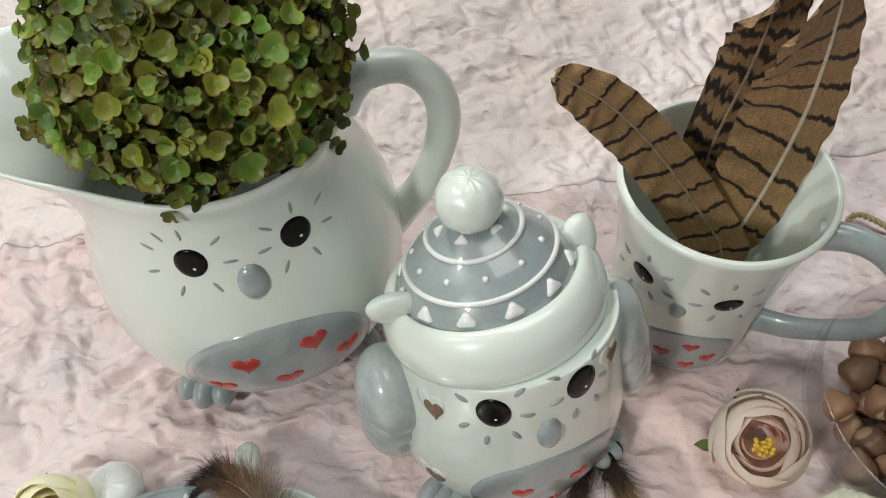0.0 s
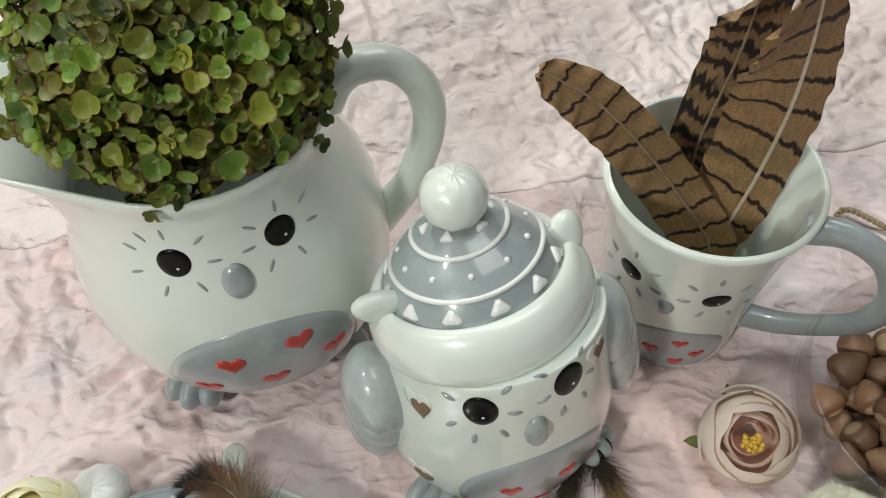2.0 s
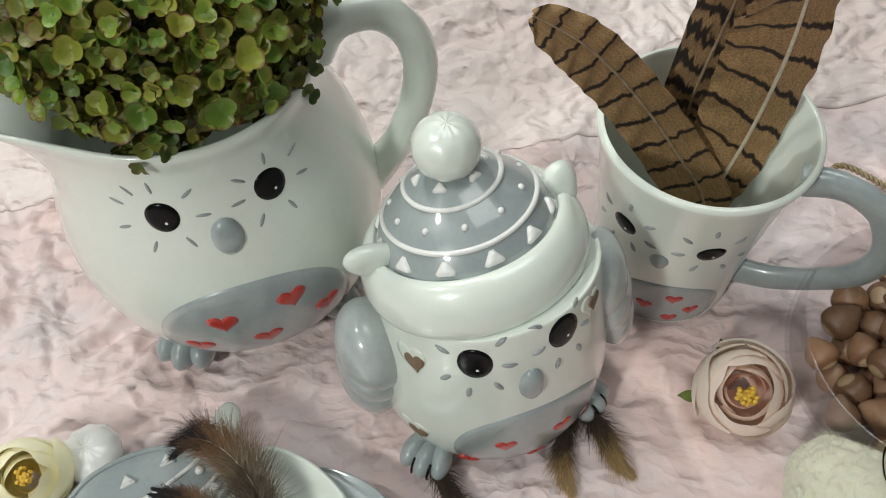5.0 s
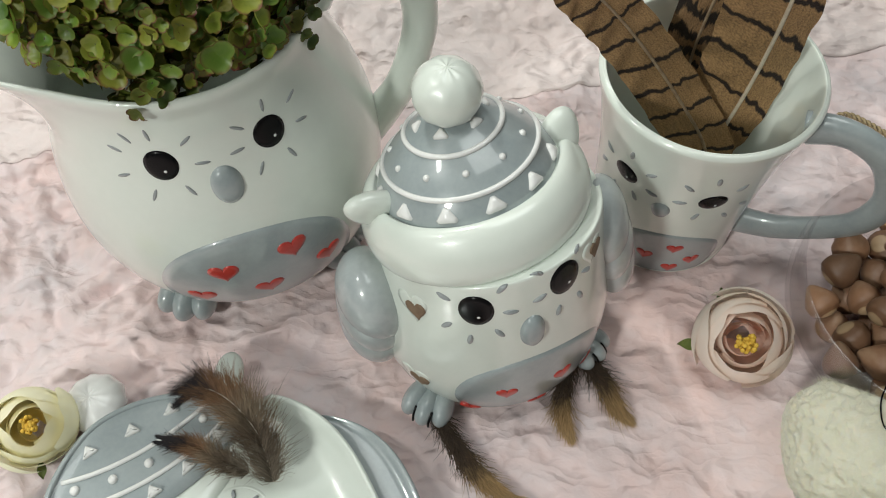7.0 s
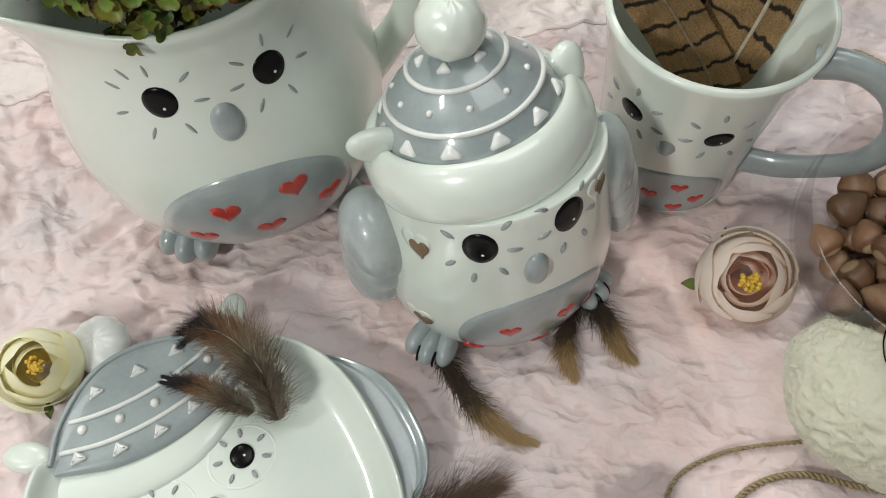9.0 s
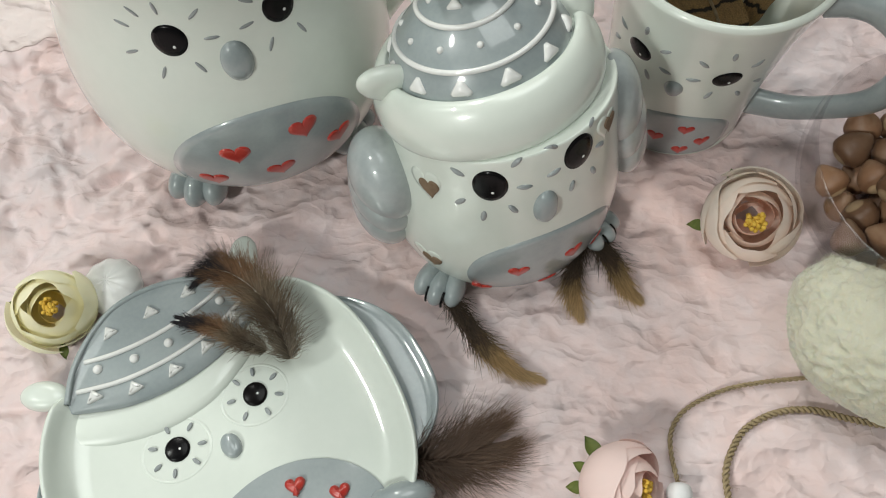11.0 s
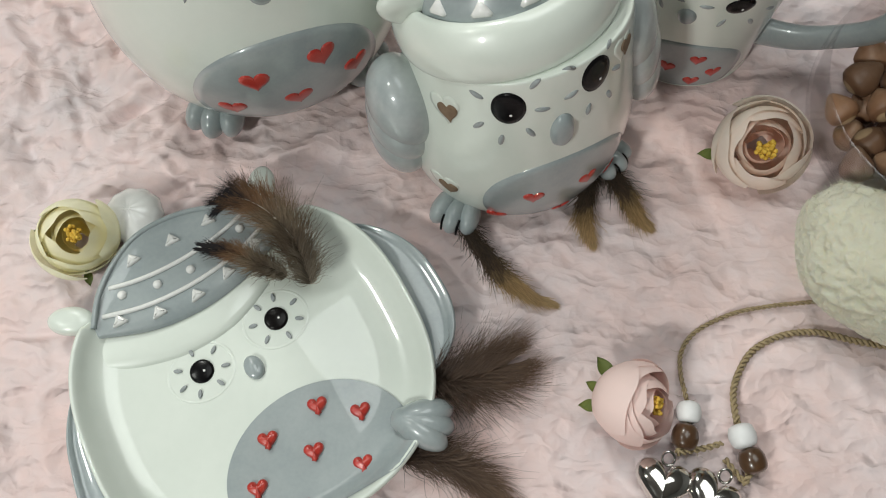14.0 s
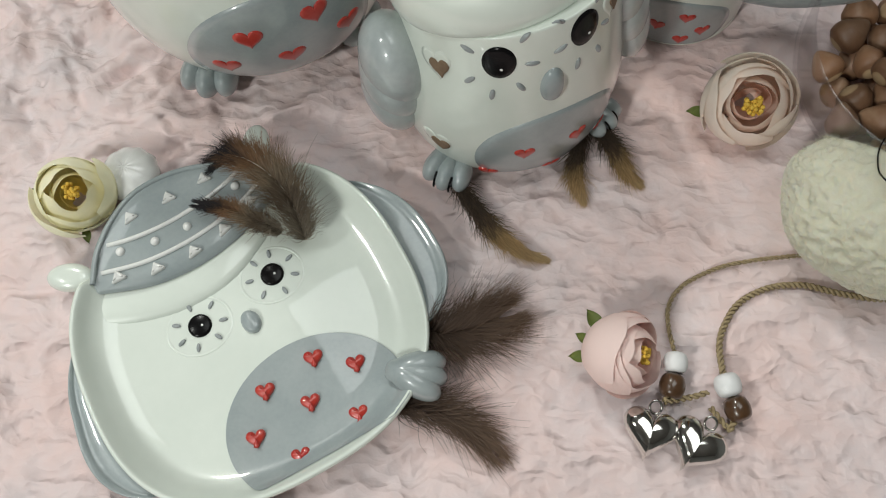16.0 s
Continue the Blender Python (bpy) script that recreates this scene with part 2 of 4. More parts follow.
def triangle(q):
    k = 0.62 / max(math.cos((q + math.pi / 6) % (2 * math.pi / 3) - math.pi / 3), 0.35)
    return k * math.cos(q) * 1.1, k * math.sin(q)


def s_at(t, z):
    """The length along a body's outer profile at height z."""
    top = int(np.argmax(t.line[:, 1]))
    return float(np.interp(z, t.line[:top + 1, 1], t.s[:top + 1]))


def decal(name, t, az, z, a, b, height, mat_, parent, shape=oval, turn=0.0, n=28, m=4, label="", base=None, low=None, lift=0.00015):
    """A glazed patch in low relief on a turned body: half sizes a and b, turned by 'turn' radians."""
    s0, rows = s_at(t, z), []
    low = s_at(t, low) if low else -1
    for i in range(m + 2):
        k = min(i / m, 1.0)
        row = []
        for j in range(n):
            x, y = shape(2 * math.pi * j / n)
            x, y = x * a * k, y * b * k
            x, y = x * math.cos(turn) - y * math.sin(turn), x * math.sin(turn) + y * math.cos(turn)
            y = max(y, low - s0) if low > 0 else y
            out = lift + height * math.sqrt(max(1 - k * k, 0)) if i <= m else -0.0006
            row.append(t.at(az, s0, x, y, out))
        rows.append(row)
    v, f = rings(rows)
    return add(name, v, [q for q in f], mat_, parent, label, base)


def face(owl, t, eyes, beak, lash_sets, size, beak_size, lash_size, base=None):
    """Eyes with a painted white glint, painted lashes round them, and a beak."""
    for (az, z), lashes in zip(eyes, lash_sets):
        eye = decal("eye", t, az, z, size[0], size[1], 0.0006, BLACK, owl, label="glossy black painted eye", base=base)
        # white dot painted on as the eye's highlight
        decal("painted_glint", t, az + 0.0012 / t.radius(s_at(t, z)), z - size[1] * 0.35, 0.0006, 0.0006, 0.0002, SPOT, eye, base=owl, lift=0.0007)
        for la, lz in lashes:
            turn = math.atan2(s_at(t, lz) - s_at(t, z), (la - az) * t.radius(s_at(t, z)))
            decal("eyelash", t, la, lz, lash_size[0], lash_size[1], lash_size[2], LASH, owl, turn=turn, n=14, m=2)
    decal("beak", t, beak[0], beak[1], beak_size[0], beak_size[1], beak_size[2], GREY, owl, label="raised grey beak")


def merge(*meshes):
    verts, faces = [], []
    for v, f in meshes:
        k = len(verts)
        verts += list(v)
        faces += [tuple(i + k for i in q) for q in f]
    return verts, faces


def foot(owl, x, y, z, az, size, name="foot"):
    """Three rounded toes side by side, pointing along az."""
    toes = []
    for k in (-1, 0, 1):
        d = np.array((math.cos(az + 0.28 * k), math.sin(az + 0.28 * k)))
        side = np.array((-math.sin(az), math.cos(az))) * k * size * 0.62
        c = (x + side[0] - abs(k) * 0.2 * size * d[0], y + side[1] - abs(k) * 0.2 * size * d[1], z)
        toes.append(ellipsoid(c, (size * 0.85, size * 0.46, size * 0.62), rot(0, 0, math.degrees(az + 0.2 * k)), 20, 12))
    return add(name, *merge(*toes), GREY, owl, "glossy grey three-toed foot")


# ---- large structure: room, table, paper ----
PLASTER = material("wall_paint", (0.36, 0.365, 0.36), 0.85, second=(0.32, 0.325, 0.32), grain=3, bump=0.1)
WOOD = material("table_wood", (0.30, 0.20, 0.12), 0.5, second=(0.20, 0.13, 0.08), grain=12, bump=0.1)


def box(x0, y0, z0, x1, y1, z1):
    v = [(x, y, z) for x in (x0, x1) for y in (y0, y1) for z in (z0, z1)]
    return v, [(0, 1, 3, 2), (4, 6, 7, 5), (0, 4, 5, 1), (2, 3, 7, 6), (0, 2, 6, 4), (1, 5, 7, 3)]


for nm, bx in (("wall_north", (-2.2, 2.6, -0.75, 2.2, 2.7, 1.9)), ("wall_south", (-2.2, -1.9, -0.75, 2.2, -1.8, 1.9)), ("wall_west", (-2.3, -1.9, -0.75, -2.2, 2.7, 1.9)),
               ("wall_east", (2.2, -1.9, -0.75, 2.3, 2.7, 1.9)), ("floor", (-2.3, -1.9, -0.85, 2.3, 2.7, -0.75)), ("ceiling", (-2.3, -1.9, 1.9, 2.3, 2.7, 2.0))):
    ob = new(nm, mesh_of(nm, *box(*bx), WOOD if nm == "floor" else PLASTER, smooth=False))
    tagged(ob, "plain " + ("wooden floor under the table" if nm == "floor" else "pale painted surface of the room"), nm.split("_")[0], kind="structure")

table = thing("table", 0.05, 0.3, -0.75, "plain wooden table under a sheet of paper", "table")
add("tabletop", *box(-0.75, -0.4, -0.04, 0.85, 1.15, -0.010), WOOD, table)
for lx in (-0.7, 0.74):
    for ly in (-0.35, 1.04):
        add("leg", *box(lx, ly, -0.75, lx + 0.06, ly + 0.06, -0.04), WOOD, table)


def lattice(x, y, seed):
    """Smooth noise from 0 to 1."""
    rng = np.random.RandomState(seed)
    g = rng.rand(257, 257)
    xi, yi = np.floor(x).astype(int), np.floor(y).astype(int)
    u, v = x - xi, y - yi
    u, v = u * u * u * (u * (6 * u - 15) + 10), v * v * v * (v * (6 * v - 15) + 10)
    a, b, c, d = g[xi % 256, yi % 256], g[(xi + 1) % 256, yi % 256], g[xi % 256, (yi + 1) % 256], g[(xi + 1) % 256, (yi + 1) % 256]
    return (a * (1 - u) + b * u) * (1 - v) + (c * (1 - u) + d * u) * v


def facets(x, y, seed):
    """Distance to the nearest of scattered points: pointed hollows between sharp folds, like crumpled paper."""
    rng = np.random.RandomState(seed)
    jx, jy = rng.rand(256, 256), rng.rand(256, 256)
    xi, yi = np.floor(x).astype(int), np.floor(y).astype(int)
    best = np.full(x.shape, 9.0)
    for dx in (-1, 0, 1):
        for dy in (-1, 0, 1):
            cx, cy = (xi + dx) % 256, (yi + dy) % 256
            best = np.minimum(best, np.sqrt((xi + dx + jx[cx, cy] - x) ** 2 + (yi + dy + jy[cx, cy] - y) ** 2 + 0.02))
    return best


def fold(x, y, seed):
    """Creases where smooth noise crosses its middle: flat facets between sharp lines."""
    return np.abs(lattice(x, y, seed) - 0.5) * 2


def crumple(x, y):
    """Height of the crumpled paper: sharp creases at several sizes and slants, flatter towards the front and right."""
    wx, wy = x + 0.014 * (lattice(x * 30 + 9, y * 30, 1) - 0.5) + 2, y + 0.014 * (lattice(x * 30, y * 30 + 7, 2) - 0.5) + 2
    a, b = wx * 0.86 + wy * 0.51, -wx * 0.51 + wy * 0.86
    c, d = wx * 0.50 - wy * 0.87 + 4, wx * 0.87 + wy * 0.50
    h = 0.0032 * fold(a * 17, b * 34, 3) - 0.0026 * fold(c * 26, d * 44 + 9, 4)
    h += 0.0020 * facets(a * 44 + 20, b * 82 + 20, 5) + 0.0018 * fold(a * 62, b * 104, 6) - 0.0014 * fold(c * 84, d * 118, 7)
    h += 0.0009 * facets(wx * 150, wy * 170, 11)
    rough_ = np.clip(0.62 + 3.0 * (y - 0.24) - 2.2 * (x - 0.02), 0.20, 1.10)
    rough_ = rough_ * (0.60 + 0.8 * lattice(x * 13 + 40, y * 13 + 40, 8))
    return (h - 0.0026) * rough_ * 1.7


def sheet_edge(x):
    """Where the near edge of the paler sheet runs."""
    return 0.4055 + 0.20 * (x - 0.098) + 0.0016 * np.sin(x * 41) + 0.0008 * np.sin(x * 133 + 1)


def grid_mesh(name, gx, gy, h, mat_):
    co = np.stack([gx, gy, h], -1).reshape(-1, 3).astype(np.float32)
    ny, nx = gx.shape
    i = (np.arange(ny - 1)[:, None] * nx + np.arange(nx - 1)[None, :]).ravel()
    quads = np.stack([i, i + 1, i + 1 + nx, i + nx], -1).astype(np.int32)
    me = bpy.data.meshes.new(name)
    me.vertices.add(len(co))
    me.vertices.foreach_set("co", co.ravel())
    me.loops.add(quads.size)
    me.loops.foreach_set("vertex_index", quads.ravel())
    me.polygons.add(len(quads))
    me.polygons.foreach_set("loop_start", np.arange(0, quads.size, 4, dtype=np.int32))
    me.polygons.foreach_set("use_smooth", np.ones(len(quads), bool))
    me.update(calc_edges=True)
    me.materials.append(mat_)
    return me


def paper_material(name, colour, second):
    """Thin crinkled paper: mottled tint, with fine sharp creases of two sizes in its relief."""
    m = material(name, colour, 0.62, second=second, grain=13, bump=0.22, bump_scale=420, translucent=0.08)
    nt = m.node_tree
    b = nt.nodes["Principled BSDF"]
    last = b.inputs["Normal"].links[0].from_node
    tc = nt.nodes.new("ShaderNodeTexCoord")
    warp, mix = nt.nodes.new("ShaderNodeTexNoise"), nt.nodes.new("ShaderNodeVectorMath")
    warp.inputs["Scale"].default_value, warp.inputs["Detail"].default_value = 45, 3
    mix.operation = "MULTIPLY_ADD"
    mix.inputs[1].default_value = (0.020, 0.020, 0.0)
    nt.links.new(tc.outputs["Object"], warp.inputs["Vector"])
    nt.links.new(warp.outputs["Color"], mix.inputs[0])
    nt.links.new(tc.outputs["Object"], mix.inputs[2])
    for size, depth, slant in ((28, 0.0060, -0.55), (55, 0.0034, 0.9), (120, 0.0016, -0.2)):
        turn, cell, bump_ = nt.nodes.new("ShaderNodeMapping"), nt.nodes.new("ShaderNodeTexVoronoi"), nt.nodes.new("ShaderNodeBump")
        turn.inputs["Rotation"].default_value, turn.inputs["Scale"].default_value = (0, 0, slant), (0.55, 1.3, 1)
        cell.voronoi_dimensions, cell.feature = "2D", "F1"
        cell.inputs["Scale"].default_value = size
        bump_.inputs["Distance"].default_value, bump_.inputs["Strength"].default_value = depth, 0.75
        nt.links.new(mix.outputs[0], turn.inputs["Vector"])
        nt.links.new(turn.outputs[0], cell.inputs["Vector"])
        nt.links.new(cell.outputs["Distance"], bump_.inputs["Height"])
        nt.links.new(last.outputs[0], bump_.inputs["Normal"])
        last = bump_
    nt.links.new(last.outputs[0], b.inputs["Normal"])
    return m


def rise(x, y):
    back = np.clip(y - (0.41 + 0.3 * (x - 0.1)), 0, None)
    return 0.16 * back * back / (back + 0.05)


def paper_sheet():
    xs = np.concatenate([np.arange(-0.62, -0.32, 0.006), np.arange(-0.32, 0.44, 0.0014), np.arange(0.44, 0.74, 0.006)])
    ys = np.concatenate([np.arange(-0.30, 0.02, 0.006), np.arange(0.02, 0.47, 0.0014), np.arange(0.47, 1.02, 0.008)])
    gx, gy = np.meshgrid(xs, ys)
    under = np.clip((gy - sheet_edge(gx)) / 0.012, 0, 1)
    h = crumple(gx, gy) + rise(gx, gy) - 0.007 * under
    pink = paper_material("pink_paper", (0.845, 0.625, 0.590), (0.745, 0.665, 0.68))
    tagged(new("paper_sheet", grid_mesh("paper", gx, gy, h, pink)), "crumpled pale pink wrapping paper spread over the table", "paper")
    us = np.concatenate([[0, 0.0008], np.arange(0.002, 0.20, 0.0016), np.arange(0.20, 0.62, 0.006)])
    gx, gu = np.meshgrid(xs, us)
    gy = sheet_edge(gx) + gu
    h = crumple(gx, gy) + rise(gx, gy) + 0.0013 - 0.0010 * (gu < 0.0005)
    pale = paper_material("pale_paper", (0.86, 0.715, 0.68), (0.80, 0.72, 0.705))
    tagged(new("paper_sheet", grid_mesh("paper", gx, gy, h, pale)), "crumpled paler pink paper sheet lapped over the first", "paper")


paper_sheet()


# ---- owl mug with its pheasant feathers ----
def mug():
    owl = thing("mug", MUG.x, MUG.y, 0, "white glazed owl mug with grey handle and belly", "mug")
    add("body", *turned_mesh(MUG), WHITE, owl)
    d = np.array((math.cos(-0.40), math.sin(-0.40)))
    path = spline([(0.043, 0.090), (0.054, 0.0935), (0.066, 0.092), (0.079, 0.083), (0.0870, 0.064), (0.083, 0.044), (0.069, 0.0300), (0.052, 0.020), (0.035, 0.016)], 6)
    line = [(MUG.x + s * d[0], MUG.y + s * d[1], z) for s, z in path]
    add("handle", *tube(line, [0.0085, 0.0068, 0.0066, 0.0066, 0.0068, 0.0085], 20, 0.62, up=(d[1], -d[0], 0.01)), GREY, owl, "grey glazed handle")
    face(owl, MUG, [(-2.44, 0.0686), (-1.45, 0.0675)], [(-1.95, 0.0554)][0], ([(-2.73, 0.0735), (-2.84, 0.0594), (-2.39, 0.0842), (-2.60, 0.0527), (-2.28, 0.0559), (-2.15, 0.0783), (-2.10, 0.0651)], [(-1.76, 0.0785), (-1.52, 0.0860), (-1.22, 0.0774), (-1.01, 0.0583), (-1.20, 0.0525), (-1.56, 0.0545), (-1.79, 0.0653)]), (0.0062, 0.0056), (0.0042, 0.0052, 0.0022), (0.0031, 0.0011, 0.0007))
    decal("belly", MUG, -1.72, 0.013, 0.029, 0.0225, 0.0004, GREY, owl, n=48, m=8, low=0.0012, label="grey glazed belly")
    for az, z in [(-1.94, 0.0147), (-1.60, 0.0238), (-1.32, 0.0124), (-1.57, 0.0029), (-2.23, 0.0215)]:
        decal("heart", MUG, az, max(z, 0.006), 0.0040, 0.0038, 0.0005, RED, owl, heart, lift=0.0007, low=0.0015)
    return owl


mug()


def barred_material(name, light, dark, bars, mottled):
    """Pheasant feather: dark bars across, broken by barbs, along the stored values 'along' and 'across'."""
    m = bpy.data.materials.new(name)
    m.use_nodes = True
    nt = m.node_tree
    b = nt.nodes["Principled BSDF"]
    b.inputs["Roughness"].default_value = 0.75
    along, across, join = nt.nodes.new("ShaderNodeAttribute"), nt.nodes.new("ShaderNodeAttribute"), nt.nodes.new("ShaderNodeCombineXYZ")
    along.attribute_name, across.attribute_name = "along", "across"
    nt.links.new(along.outputs["Fac"], join.inputs[0])
    nt.links.new(across.outputs["Fac"], join.inputs[1])
    noise_, wave = nt.nodes.new("ShaderNodeTexNoise"), nt.nodes.new("ShaderNodeMath")
    noise_.inputs["Scale"].default_value, noise_.inputs["Detail"].default_value = (16 if mottled else 9), 5
    nt.links.new(join.outputs[0], noise_.inputs["Vector"])
    bend = nt.nodes.new("ShaderNodeMath")
    bend.operation, bend.inputs[1].default_value = "MULTIPLY_ADD", (1.6 if mottled else 0.55)
    scaled = nt.nodes.new("ShaderNodeMath")
    scaled.operation, scaled.inputs[1].default_value = "MULTIPLY", bars
    nt.links.new(along.outputs["Fac"], scaled.inputs[0])
    nt.links.new(noise_.outputs[0], bend.inputs[0])
    nt.links.new(scaled.outputs[0], bend.inputs[2])
    wave.operation = "PINGPONG"
    wave.inputs[1].default_value = 0.5
    nt.links.new(bend.outputs[0], wave.inputs[0])
    ramp = nt.nodes.new("ShaderNodeMapRange")
    ramp.inputs[1].default_value, ramp.inputs[2].default_value = (0.16, 0.30) if mottled else (0.05, 0.10)
    nt.links.new(wave.outputs[0], ramp.inputs[0])
    grain = nt.nodes.new("ShaderNodeTexNoise")
    grain.inputs["Scale"].default_value, grain.inputs["Detail"].default_value = 30, 6
    nt.links.new(join.outputs[0], grain.inputs["Vector"])
    base = nt.nodes.new("ShaderNodeMix")
    base.data_type = "RGBA"
    base.inputs[6].default_value, base.inputs[7].default_value = (*light, 1), (*[c * 0.30 for c in light], 1)
    fleck, stretch, speck = nt.nodes.new("ShaderNodeTexNoise"), nt.nodes.new("ShaderNodeMapping"), nt.nodes.new("ShaderNodeMapRange")
    stretch.inputs["Scale"].default_value = (260, 70, 1)
    fleck.inputs["Scale"].default_value, fleck.inputs["Detail"].default_value = 1.0, 4
    speck.inputs[1].default_value, speck.inputs[2].default_value = 0.36, 0.68
    both_ = nt.nodes.new("ShaderNodeMath")
    both_.operation, both_.inputs[1].default_value = "MULTIPLY_ADD", 0.55
    shift = nt.nodes.new("ShaderNodeMath")
    shift.operation, shift.inputs[1].default_value = "MULTIPLY", 0.75
    nt.links.new(join.outputs[0], stretch.inputs["Vector"])
    nt.links.new(stretch.outputs[0], fleck.inputs["Vector"])
    nt.links.new(fleck.outputs[0], speck.inputs[0])
    nt.links.new(speck.outputs[0], both_.inputs[0])
    nt.links.new(grain.outputs[0], shift.inputs[0])
    nt.links.new(shift.outputs[0], both_.inputs[2])
    nt.links.new(both_.outputs[0], base.inputs[0])
    mix = nt.nodes.new("ShaderNodeMix")
    mix.data_type = "RGBA"
    mix.inputs[6].default_value = (*dark, 1)
    nt.links.new(base.outputs[2], mix.inputs[7])
    nt.links.new(ramp.outputs[0], mix.inputs[0])
    nt.links.new(mix.outputs[2], b.inputs["Base Color"])
    bu, barbs = nt.nodes.new("ShaderNodeBump"), nt.nodes.new("ShaderNodeTexNoise")
    barbs.inputs["Scale"].default_value, barbs.inputs["Detail"].default_value = 60, 3
    bu.inputs["Distance"].default_value, bu.inputs["Strength"].default_value = 0.0015, 0.5
    comb = nt.nodes.new("ShaderNodeMapping")
    comb.inputs["Scale"].default_value = (7, 0.5, 1)
    nt.links.new(join.outputs[0], comb.inputs["Vector"])
    nt.links.new(comb.outputs[0], barbs.inputs["Vector"])
    nt.links.new(barbs.outputs[0], bu.inputs["Height"])
    nt.links.new(bu.outputs[0], b.inputs["Normal"])
    return m


QUILL = material("feather_quill", (0.42, 0.32, 0.21), 0.4, second=(0.25, 0.17, 0.10), grain=300)
PALE_QUILL = material("pale_quill", (0.70, 0.64, 0.52), 0.35, second=(0.55, 0.46, 0.34), grain=300)
BARRED = barred_material("barred_vane", (0.60, 0.36, 0.16), (0.018, 0.009, 0.006), 13, False)
MOTTLED = barred_material("mottled_vane", (0.52, 0.31, 0.15), (0.018, 0.011, 0.008), 16, True)


def plume(path, widths, mat_, label, seed, view=(-0.1, -0.62, 0.78), rachis=QUILL, quill=0.0007, taper=0.0):
    """A broad feather: a bowed vane on each side of its quill, with split, uneven edges."""
    rng = np.random.RandomState(seed)
    line = spline(path, 26)
    n = len(line)
    feather = thing("feather", *line[0], label, "feather", "feathers in the mug")
    add("quill", *tube(line, [quill, quill, quill * 0.4], 8), rachis, feather, "thin pale quill")
    view = np.array(view, float)
    for side in (-1, 1):
        rows, along, across, m = [], [], [], 16
        for i in range(n):
            u = i / (n - 1)
            t = line[min(i + 1, n - 1)] - line[max(i - 1, 0)]
            t /= np.linalg.norm(t)
            a = np.cross(t, view)
            a /= np.linalg.norm(a)
            up = np.cross(a, t)
            w = widths[0 if side < 0 else 1] * min(1, (u + 0.05) * 4) ** 0.5 * max(1 - max(u - 0.72, 0) ** 2 / 0.0790, 0.02) ** 0.5 * (1 - taper * u)
            w *= 1 + 0.015 * math.sin(u * 60 + seed) + 0.015 * (rng.rand() - 0.5)
            row = []
            for j in range(m + 1):
                k = j / m
                lag = 0.14 * w * k
                row.append(line[i] + side * a * w * k + t * lag + up * (0.0010 * math.sin(u * 80 + k * 3 + seed) * k - 0.10 * w * k * k))
                along.append(u + lag * 0.6 / 0.2 + side * k * w * 0.45 / 0.2)
                across.append(side * k * 0.3 + seed)
            rows.append(row)
        v, f = rings(rows, False)
        ob = add("vane", v, f, mat_, feather)
        ob.data.attributes.new("along", "FLOAT", "POINT").data.foreach_set("value", np.array(along, np.float32))
        ob.data.attributes.new("across", "FLOAT", "POINT").data.foreach_set("value", np.array(across, np.float32))
    return feather


plume([(0.2010, 0.3345, 0.02), (0.1989, 0.3333, 0.05), (0.1784, 0.3344, 0.085), (0.1517, 0.3306, 0.125), (0.1298, 0.322, 0.155), (0.1091, 0.3142, 0.175)], (0.0170, 0.0140), BARRED, "curved brown barred pheasant feather standing in the mug", 3, taper=0.35)
plume([(0.2050, 0.3440, 0.02), (0.2068, 0.3435, 0.05), (0.2093, 0.3411, 0.09), (0.2058, 0.3317, 0.14), (0.1979, 0.3197, 0.18), (0.1848, 0.3004, 0.22), (0.1727, 0.2823, 0.25)], (0.0235, 0.0130), BARRED, "broad brown barred pheasant feather standing in the mug", 5, rachis=PALE_QUILL, quill=0.0009)
plume([(0.1950, 0.3600, 0.03), (0.1917, 0.3693, 0.06), (0.186, 0.3572, 0.1), (0.1826, 0.3392, 0.16), (0.1759, 0.3216, 0.2), (0.1643, 0.2928, 0.24)], (0.0130, 0.0140), MOTTLED, "dark mottled pheasant feather standing in the mug", 8)


